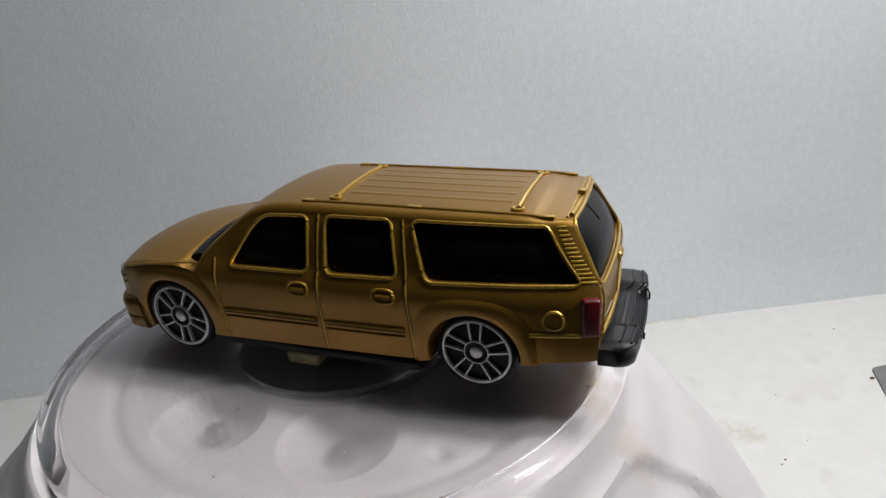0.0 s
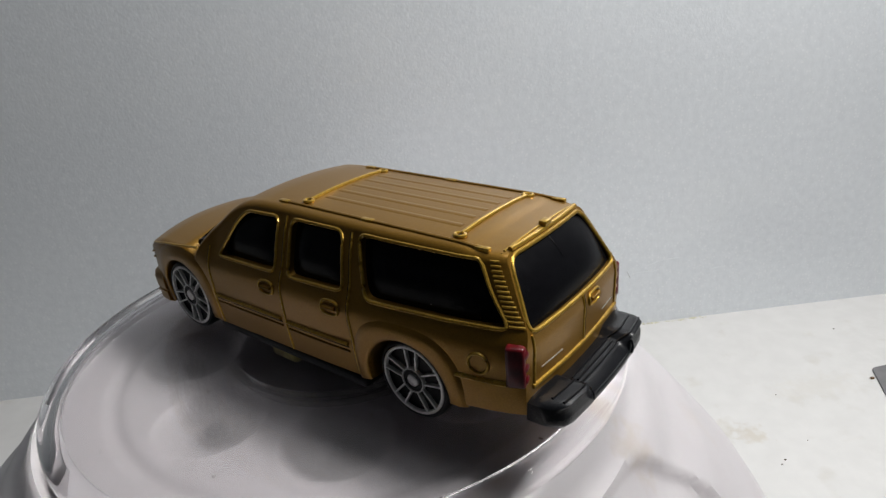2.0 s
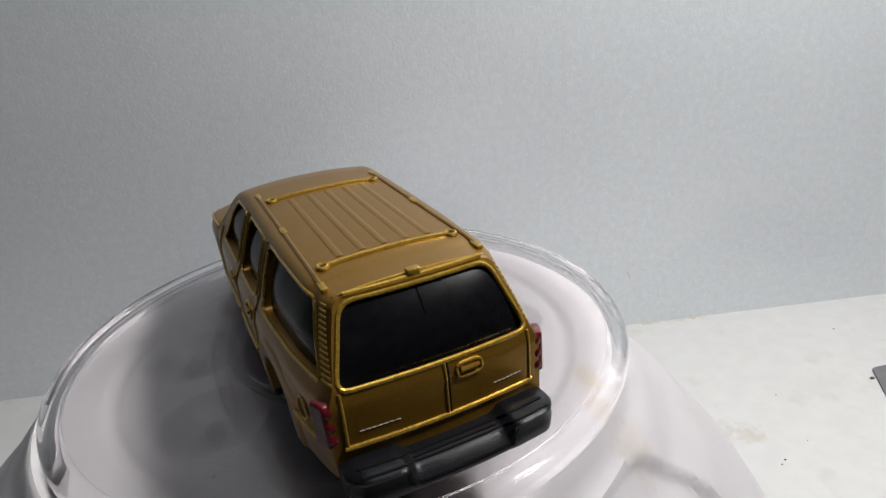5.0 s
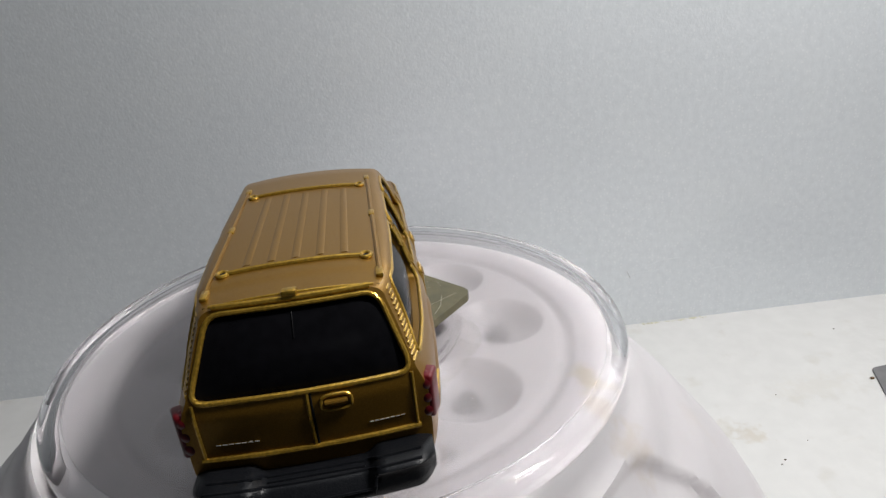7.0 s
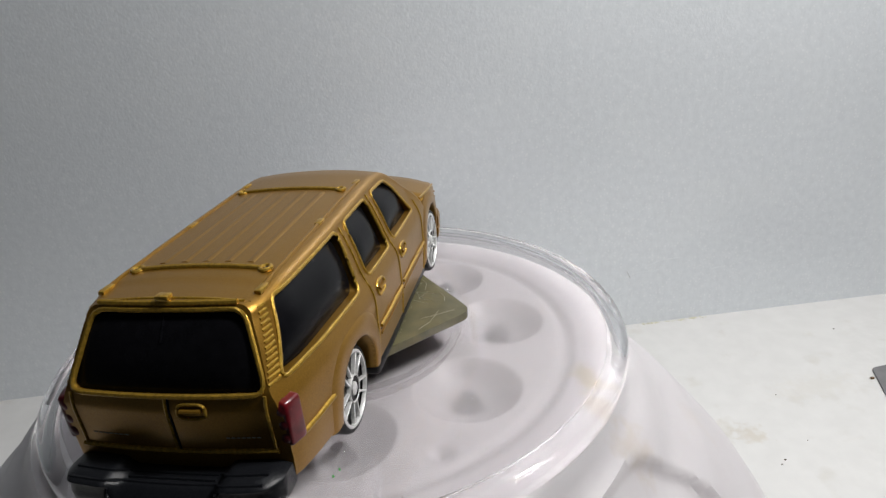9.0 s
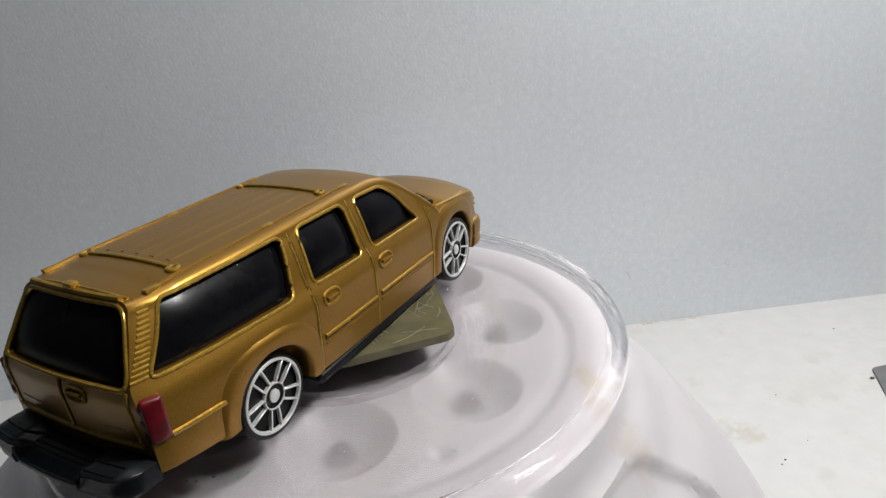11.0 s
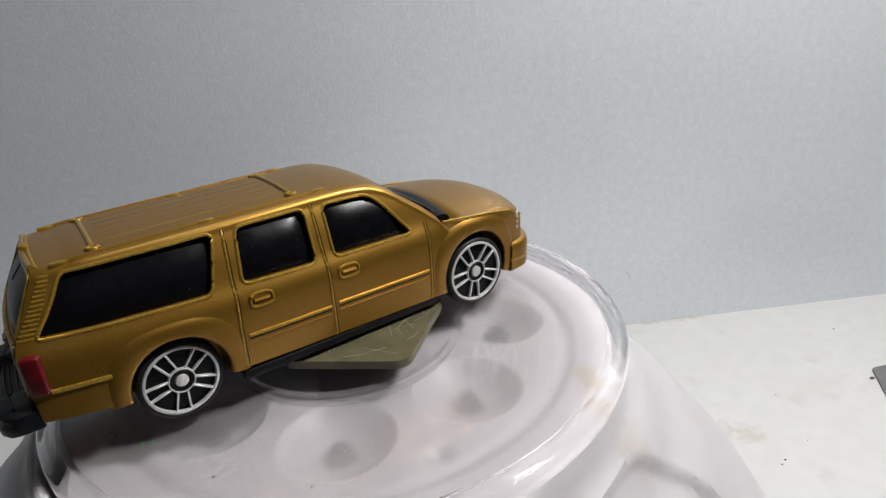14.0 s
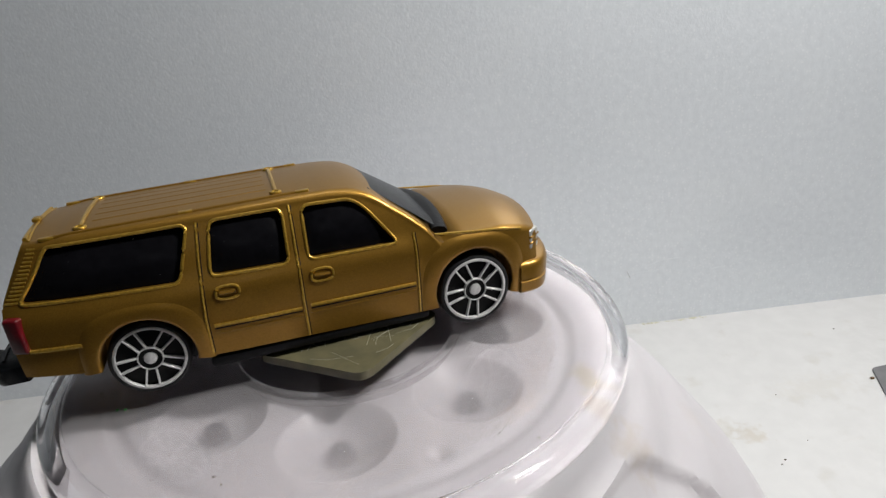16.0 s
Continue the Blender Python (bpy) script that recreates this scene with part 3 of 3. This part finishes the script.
def toy_car():
    root = new("toy_car")
    tagged(root, "gold die-cast toy estate SUV with black tinted windows", "toy car")
    # the cast body with its recesses
    cut = bmesh.new()
    for s in (-1, 1):
        for poly in (FRONT_WINDOW, MIDDLE_WINDOW, QUARTER_WINDOW):
            loop = dense(rounded(poly, 1.1), 0.6)
            prism(cut, [side_point(x, z, s, -1.7) for x, z in loop], [(side_point(x, z, s)[0], s * 17.0, z) for x, z in loop])
        for x, r in ARCH.items():
            loop = [(x + r * math.cos(a) + 0.0, r * math.sin(a)) for a in np.linspace(0, 2 * math.pi, 48, endpoint=False)]
            prism(cut, [(u, s * 7.8, z) for u, z in loop], [(u, s * 17.0, z) for u, z in loop])
    loop = dense(rounded(REAR_WINDOW, 1.4), 1.0)
    prism(cut, [tail_point(y, z, -1.5) for y, z in loop], [(-44.0, y, z) for y, z in loop])
    loop = dense(rounded(SCREEN, 1.2), 1.0)
    prism(cut, [screen_point(y, z, -1.1) for y, z in loop], [screen_point(y, z, 4.5) for y, z in loop])
    body = part("body", carve(hull(), cut), GOLD, root, flat_angle=32)
    body.modifiers.new("even_normals", "WEIGHTED_NORMAL").keep_sharp = True

    # panes, each with the bright edge of its opening
    for s in (-1, 1):
        for name, poly in (("front_door_window", FRONT_WINDOW), ("rear_door_window", MIDDLE_WINDOW), ("quarter_window", QUARTER_WINDOW)):
            pane = part(name, window_patch(poly, lambda u, z, s=s, poly=poly: side_point(u, z, s, bulge(poly, u, z)), 0.3), GLASS, root, "glossy black tinted side window")
            # lip in the lighter gold: wear and its highlight share one colour
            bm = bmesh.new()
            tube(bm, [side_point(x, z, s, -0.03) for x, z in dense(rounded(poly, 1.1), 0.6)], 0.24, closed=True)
            part("window_surround", bm, GOLD_EDGE, pane, "lighter gold edge of the opening, worn paint with highlight in the colour")
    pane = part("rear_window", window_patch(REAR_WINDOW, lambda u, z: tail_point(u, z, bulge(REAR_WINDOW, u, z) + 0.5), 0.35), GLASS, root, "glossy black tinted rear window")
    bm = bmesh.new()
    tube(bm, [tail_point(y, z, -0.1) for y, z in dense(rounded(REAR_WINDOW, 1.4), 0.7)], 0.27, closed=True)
    part("window_surround", bm, GOLD_EDGE, pane, "lighter gold edge of the opening, worn paint with highlight in the colour")
    bm = bmesh.new()
    tube(bm, [tail_point(0.15, z, bulge(REAR_WINDOW, 0.15, z) + 0.48) for z in np.linspace(13.6, 15.9, 8)], 0.10)
    part("window_seam", bm, GLASS, pane)
    pane = part("windscreen", window_patch(SCREEN, lambda u, z: screen_point(u, z, -0.55), 0.25), GLASS, root, "glossy dark tinted windscreen")
    bm = bmesh.new()
    tube(bm, [(screen_point(y, 11.0, -0.3)[0] + 1.0, y, 9.8 - 0.9 * (y / 11.0) ** 2) for y in np.linspace(-10.9, 10.9, 24)], 1.35, squash=0.6)
    part("cowl", bm, CHASSIS, root, "black slot at the foot of the windscreen")

    # seams, mouldings, handles and flares on both flanks
    seams = [[(-13.4, 16.0), (-14.0, 11.0), (-14.6, 4.0), (-14.7, -1.0)], [(-1.7, 16.2), (-1.9, 10.0), (-2.1, 4.0), (-2.1, -1.6)], [(14.2, 10.0), (14.0, 4.0), (13.9, -2.0)]]
    for s in (-1, 1):
        for seam in seams:
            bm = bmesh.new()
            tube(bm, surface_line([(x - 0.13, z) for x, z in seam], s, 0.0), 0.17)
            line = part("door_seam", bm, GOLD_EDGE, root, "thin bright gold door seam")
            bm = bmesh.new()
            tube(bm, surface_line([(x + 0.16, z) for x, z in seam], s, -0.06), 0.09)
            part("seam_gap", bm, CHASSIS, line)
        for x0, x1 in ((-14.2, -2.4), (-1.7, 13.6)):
            # the ridge's bright highlight line is put into its lighter gold
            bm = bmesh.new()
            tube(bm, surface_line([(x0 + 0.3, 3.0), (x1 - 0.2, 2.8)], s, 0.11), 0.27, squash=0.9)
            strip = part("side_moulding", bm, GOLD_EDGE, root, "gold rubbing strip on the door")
            bm = bmesh.new()
            tube(bm, surface_line([(x0 + 0.3, 1.9), (x1 - 0.2, 1.7)], s, -0.02), 0.2, squash=0.8)
            part("strip_edge", bm, GOLD, strip)
            # black bead standing in for the shade under the strip's ridge
            bm = bmesh.new()
            tube(bm, surface_line([(x0 + 0.3, 2.5), (x1 - 0.2, 2.35)], s, -0.07), 0.15, squash=0.8)
            part("strip_shade", bm, CHASSIS, strip)
        bm = bmesh.new()
        tube(bm, surface_line([(-35.2, 3.95), (-29.3, 3.8)], s, 0.03), 0.3)
        part("side_moulding", bm, GOLD_EDGE, root, "gold rubbing strip behind the wheel")
        for hx, hz in ((0.75, 7.05), (-11.4, 7.25)):
            bm = bmesh.new()
            loop = [side_point(hx + 1.45 * math.copysign(abs(math.cos(a)) ** 0.7, math.cos(a)), hz + 0.85 * math.copysign(abs(math.sin(a)) ** 0.7, math.sin(a)), s, 0.06) for a in np.linspace(0, 2 * math.pi, 24, endpoint=False)]
            tube(bm, loop, 0.2, closed=True)
            h = part("door_handle", bm, GOLD_EDGE, root, "small gold recessed door handle")
            bm = bmesh.new()
            tube(bm, surface_line([(hx - 1.0, hz + 0.05), (hx + 1.0, hz + 0.05)], s, 0.1), 0.34, squash=0.7)
            part("grip", bm, GOLD, h)
        for x, r in ARCH.items():
            bm = bmesh.new()
            lo, hi = radians(-12 if x < 0 else -22), radians(192 if x > 0 else 184)
            rows = []
            for a in np.linspace(lo, hi, 44):
                row = []
                for k, (dr, out) in enumerate(((-0.02, -0.9), (0.0, 0.06), (0.12, 0.18), (0.35, 0.24), (1.3, 0.26), (1.75, 0.16), (2.25, -0.15))):
                    q = 1 - 0.32 * min(1.0, max(0.0, dr / 2.25))
                    u = x + (r + dr) * math.copysign(abs(math.cos(a)) ** q, math.cos(a))
                    z = (r + dr) * (math.sin(a) ** q if a > 0 and a < math.pi else math.sin(a))
                    row.append(side_point(u, z, s, out))
                rows.append(row)
            part("wheel_flare", patch(rows), GOLD, root, "rounded gold wheel arch flare", flat_angle=60)
            bm = lathe([(r + 0.2, 0), (r + 0.2, 5.0), (0.01, 5.0), (0.01, 5.2), (r + 0.4, 5.2), (r + 0.4, 0)], 48)
            bmesh.ops.delete(bm, geom=[f for f in bm.faces if s * f.calc_center_median().y < -1.0], context="FACES")
            liner = part("arch_liner", bm, CHASSIS, root, "black wheel well")
            liner.matrix_local = Matrix.Translation((x * MM, s * 12.2 * MM, 0)) @ Matrix.Rotation(s * math.pi / 2, 4, "X")
        bm = bmesh.new()
        tube(bm, surface_line([(17.0, 9.25), (20, 8.95), (26, 8.3), (30.4, 7.5)], s, -0.04), 0.18)
        part("bonnet_seam", bm, GOLD_EDGE, root, "thin bright gold bonnet seam")
        bm = bmesh.new()
        box(bm, -15.4, 15.2, 6.5, 13.0, -3.4, -1.9, 0.5, 3)
        for v in bm.verts:
            v.co.y *= s
        part("running_board", bm, CHASSIS, root, "black plastic running board")
        bm = bmesh.new()
        box(bm, -0.95, 1.1, -0.8, 0.8, -2.35, 2.35, 0.35, 3)
        lamp = part("tail_lamp", bm, RED, root, "translucent red tail lamp")
        lamp.matrix_local = Matrix.Translation((-36.0 * MM, s * 11.05 * MM, 6.2 * MM)) @ Matrix.Rotation(radians(s * 22), 4, "Z")
        for k in range(3):
            bm = bmesh.new()
            bmesh.ops.create_uvsphere(bm, u_segments=20, v_segments=12, radius=1.0, matrix=Matrix.Diagonal((0.95, 0.82, 0.95, 1)))
            lobe = part("lens_lobe", bm, RED, lamp)
            lobe.location = (-0.3 * MM, 0, (-1.45 + 1.45 * k) * MM)
        for k in range(14):
            z = 9.9 + k * 0.445
            bm = bmesh.new()
            x0 = -36.4 + (z - 10) * 0.22
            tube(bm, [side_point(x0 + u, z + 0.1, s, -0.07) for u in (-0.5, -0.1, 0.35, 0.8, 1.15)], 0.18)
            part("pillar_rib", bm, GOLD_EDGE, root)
        bm = bmesh.new()
        box(bm, -0.8, 0.55, -1.35, 1.35, -1.6, 1.6, 0.4, 3)
        lamp = part("headlight", bm, HEADLIGHT, root, "silver-painted headlight with gold bars")
        lamp.matrix_local = Matrix.Translation((32.75 * MM, s * 11.2 * MM, 5.1 * MM)) @ Matrix.Rotation(radians(s * 52), 4, "Z")
        for k in (-0.5, 0.45):
            bm = bmesh.new()
            box(bm, -0.6, 0.68, -1.42, 1.42, -0.14, 0.14, 0.1, 1)
            bar = part("lamp_bar", bm, GOLD, lamp)
            bar.location = (0, 0, k * MM)
        for x, face, size in ((-22.5, 12.4, 1.03), (22.5, 13.25, 1.12)):
            wheel(root, x, s, face, size)

    # filler cap on the left flank alone
    bm = bmesh.new()
    tube(bm, [side_point(-32.1 + 1.15 * math.cos(a), 5.75 + 1.15 * math.sin(a), 1, 0.03) for a in np.linspace(0, 2 * math.pi, 28, endpoint=False)], 0.19, closed=True)
    part("filler_cap", bm, GOLD_EDGE, root, "round gold filler cap outline")

    # roof: ribs, rails, crossbars with knobs
    def roof_z(x, y):
        zt, c = smooth_interp(x, ROOF), interp(x, CROWN)
        ye = half_width(x, zt - c - 1.15) - 1.44
        return zt - c * min(1, abs(y) / ye) ** 2.2

    for k in range(5):
        y = -4.8 + k * 2.4
        bm = bmesh.new()
        tube(bm, [(x, y, roof_z(x, y) - 0.185) for x in np.linspace(-25.8, -4.2, 24)], 0.62, squash=0.42, sides=14)
        part("roof_rib", bm, GOLD, root, "long pressed roof rib")
    for s in (-1, 1):
        bm = bmesh.new()
        tube(bm, [(x, s * 8.15, roof_z(x, 8.15) - 0.02) for x in np.linspace(-31.0, 1.2, 30)], 0.27)
        rail = part("roof_rail", bm, GOLD, root, "raised gold roof rail")
        for x in (-30.6, -14.5, 0.4):
            bm = bmesh.new()
            box(bm, -0.9, 0.9, -0.36, 0.36, -0.25, 0.26, 0.15, 2)
            foot = part("rail_foot", bm, GOLD_EDGE, rail)
            foot.location = (x * MM, s * 8.1 * MM, roof_z(x, 8.1) * MM)
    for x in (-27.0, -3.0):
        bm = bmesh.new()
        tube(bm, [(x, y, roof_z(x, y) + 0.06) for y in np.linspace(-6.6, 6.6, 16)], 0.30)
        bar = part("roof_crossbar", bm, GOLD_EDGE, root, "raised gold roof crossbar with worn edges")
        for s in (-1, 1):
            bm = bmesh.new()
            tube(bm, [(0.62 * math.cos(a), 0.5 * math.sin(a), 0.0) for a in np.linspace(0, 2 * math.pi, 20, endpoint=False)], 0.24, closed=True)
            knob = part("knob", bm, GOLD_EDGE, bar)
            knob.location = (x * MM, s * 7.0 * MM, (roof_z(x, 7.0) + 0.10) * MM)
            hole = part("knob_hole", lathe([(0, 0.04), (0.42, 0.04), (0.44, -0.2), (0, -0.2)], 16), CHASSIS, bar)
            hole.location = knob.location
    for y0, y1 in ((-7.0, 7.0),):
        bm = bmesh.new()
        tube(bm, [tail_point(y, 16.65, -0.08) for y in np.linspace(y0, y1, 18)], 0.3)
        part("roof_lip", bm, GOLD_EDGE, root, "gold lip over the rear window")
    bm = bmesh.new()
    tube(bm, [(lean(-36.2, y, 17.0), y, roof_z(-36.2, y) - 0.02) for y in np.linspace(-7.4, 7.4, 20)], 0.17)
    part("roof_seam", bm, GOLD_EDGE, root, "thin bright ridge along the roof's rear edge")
    bm = bmesh.new()
    box(bm, -0.5, 0.5, -0.7, 0.7, -0.2, 0.4, 0.2, 2)
    stop = part("brake_lamp", bm, GOLD_EDGE, root)
    stop.location = tuple(c * MM for c in (-33.3, 0.1, 17.1))

    # tailgate
    for y in (-0.25,):
        bm = bmesh.new()
        tube(bm, [tail_point(y, z, -0.02) for z in np.linspace(3.4, 9.2, 8)], 0.17)
        gap = part("gate_seam", bm, GOLD_EDGE, root, "bright seam between the tailgate doors")
        bm = bmesh.new()
        tube(bm, [tail_point(y - 0.3, z, -0.03) for z in np.linspace(3.4, 9.2, 8)], 0.12)
        part("seam_gap", bm, CHASSIS, gap)
    for s in (-1, 1):
        bm = bmesh.new()
        tube(bm, [tail_point(s * 9.7, z, 0.0) for z in np.linspace(3.6, 9.3, 8)], 0.17)
        part("gate_seam", bm, GOLD_EDGE, root)
    for z, rad, reach in ((3.45, 0.33, 10.0),):
        bm = bmesh.new()
        tube(bm, [tail_point(y, z, -0.02) for y in np.linspace(-reach, reach, 24)], rad, squash=0.9)
        part("gate_ledge", bm, GOLD_EDGE, root, "rounded bright ledge across the tailgate")
    bm = bmesh.new()
    loop = [tail_point(-2.75 + 1.35 * math.copysign(abs(math.cos(a)) ** 0.6, math.cos(a)), 7.95 + 0.75 * math.copysign(abs(math.sin(a)) ** 0.6, math.sin(a)), 0.06) for a in np.linspace(0, 2 * math.pi, 24, endpoint=False)]
    tube(bm, loop, 0.17, closed=True)
    h = part("gate_handle", bm, GOLD_EDGE, root, "gold tailgate handle in a recess")
    bm = bmesh.new()
    tube(bm, [tail_point(-2.75 + d, 8.1, 0.1) for d in (-1.0, -0.3, 0.4, 1.0)], 0.33, squash=0.7)
    part("grip", bm, GOLD, h)
    for y0, y1, z in ((4.6, 8.6, 5.0), (-8.6, -5.2, 5.0)):
        bm = bmesh.new()
        for k in range(7):
            a = y0 + (y1 - y0) * k / 7
            tube(bm, [tail_point(a, z, 0.04), tail_point(a + (y1 - y0) / 9.5, z, 0.0)], 0.06, sides=6)
        part("badge", bm, HEADLIGHT, root, "row of small worn silver badge bars")

    # black rear bumper with a step in the middle
    bm = bmesh.new()
    cols = []
    for y in np.linspace(-10.9, 10.9, 45):
        q = abs(y)
        end = max(0, (q - 9.0) / 1.9)
        back = -41.5 + 0.8 * (q / 10.9) ** 2 + 1.5 * end ** 2
        k = min(1, max(0, (q - 4.6) / 1.2))
        k = k * k * (3 - 2 * k)
        top = 1.55 + 0.85 * k - 0.5 * end ** 2
        low = -0.65 + 0.5 * end ** 2 - 0.1 * k
        mid = back + 1.1 * (1 - k) + 0.2
        cols.append([(-36.8, y, top), (-38.2, y, top + 0.05), (mid, y, top), (mid - 0.25, y, top - 0.25), (back + 0.2, y, 0.75 * (1 - k) + (top - 0.75) * k), (back, y, 0.35 + 0.5 * k), (back + 0.05, y, low + 0.5), (back + 0.5, y, low), (-36.8, y, low)])
    vs = [[bm.verts.new(p) for p in c] for c in cols]
    for a, b in zip(vs, vs[1:]):
        for i in range(len(a)):
            j = (i + 1) % len(a)
            bm.faces.new((a[i], a[j], b[j], b[i]))
    bm.faces.new(vs[0])
    bm.faces.new(vs[-1][::-1])
    rb = part("rear_bumper", bm, BUMPER, root, "scuffed black plastic rear bumper with a step", flat_angle=50)
    for dx, dz in ((0.0, 0.0), (1.3, 0.05)):
        bm = bmesh.new()
        pts = []
        for y in np.linspace(-9.6, 9.6, 49):
            k = min(1, max(0, (abs(y) - 4.6) / 1.2))
            k = k * k * (3 - 2 * k)
            pts.append((-41.5 + 0.8 * (y / 10.9) ** 2 + 1.1 * (1 - k) + 0.5 + dx, y, 1.55 + 0.85 * k + dz))
        tube(bm, pts, 0.17, sides=6)
        part("edge_ridge", bm, BUMPER, rb, "worn raised ridge along the bumper's top")
    for s in (-1, 1):
        bm = bmesh.new()
        tube(bm, [(-41.2, s * 5.4, 1.9), (-41.55, s * 5.2, 1.2), (-41.5, s * 5.0, 0.4)], 0.16, sides=6)
        part("edge_ridge", bm, BUMPER, rb)
    bm = bmesh.new()
    tube(bm, [(-41.42 + 0.8 * (y / 10.9) ** 2, y, 0.62) for y in np.linspace(-4.8, 4.8, 20)], 0.14, sides=6)
    part("step_edge", bm, BUMPER, rb, "worn shiny edge of the bumper step")
    for y0, y1, dx, z in ((-4.4, 4.4, -38.6, 1.67), (-4.4, 4.4, -39.3, 1.67)):
        bm = bmesh.new()
        tube(bm, [(dx, y, z - 0.05) for y in np.linspace(y0, y1, 8)], 0.14, sides=6)
        part("tread_rib", bm, BUMPER, rb)

    # front bumper and grille
    path = []
    for a in np.linspace(-1, 1, 41):
        y = 12.4 * math.sin(a * math.pi / 2)
        q = 1 - (abs(y) / 12.5) ** 2
        x = 30.0 + 5.5 * max(0.0, math.cos(a * math.pi / 2)) ** 0.42 + 2.2 * q * 0.9
        nx, ny = math.cos(a * math.pi / 2) + 0.05, math.sin(a * math.pi / 2)
        ln = math.hypot(nx, ny)
        path.append((x, y, nx / ln, ny / ln))
    bm = sweep(bmesh.new(), path, [(-2.0, -3.3), (0.0, -3.3), (0.45, -2.9), (0.6, -1.3), (0.35, -1.15), (0.35, -0.85), (0.65, -0.7), (0.75, 0.9), (0.55, 1.6), (0.1, 1.95), (-2.0, 2.0)])
    part("front_bumper", bm, GOLD, root, "gold wrap-round front bumper")
    for z in (2.9, 3.9, 4.9, 5.9):
        bm = bmesh.new()
        tube(bm, [(lean(33.0, y, z) + 0.12, y, z) for y in np.linspace(-9.3, 9.3, 24)], 0.28)
        part("grille_bar", bm, GOLD, root)

    # black underside
    bm = bmesh.new()
    box(bm, -27.0, 30.5, -7.5, 7.5, -4.05, -1.0, 0.6, 2)
    part("chassis", bm, CHASSIS, root, "black plastic chassis plate")
    for s in (-1, 1):
        bm = bmesh.new()
        tube(bm, [(-33.5, s * 9.6, 0.2), (-33.5, s * 9.6, -0.9)], 0.45)
        part("chassis_stud", bm, CHASSIS, root)
    return root


toy = toy_car()


# ---------------------------------------------------------------- the turning
TURN = [(0, 0.0), (0.5, -4.15), (1, -8.44), (1.5, -12.80), (2, -17.2), (3, -26.1), (4, -34.85), (6.5, -56.5), (7.5, -65.2), (9, -78.7), (11.5, -101.5), (13, -114.8), (14, -123.45), (15, -131.9), (16, -140.4)]
HUB = RIM + 7.3  # height of the wheel hubs, mm


def motions():
    times = [0.5 * i for i in range(33)]
    turns = [(t, Matrix.Rotation(radians(interp(t, TURN)), 4, "Z")) for t in times]
    seat = Matrix.Translation((2.595 * MM, -3.756 * MM, HUB * MM)) @ Matrix.Rotation(radians(147.01), 4, "Z") @ Matrix.Rotation(radians(-0.7), 4, "X")
    walk(toy, [(t, r @ seat) for t, r in turns])
    walk(olive_plate, [(t, r @ seat) for t, r in turns])
    lift = Matrix.Translation((0, 0, RIM * MM))
    walk(clear_disc, [(t, r @ lift) for t, r in turns])


motions()
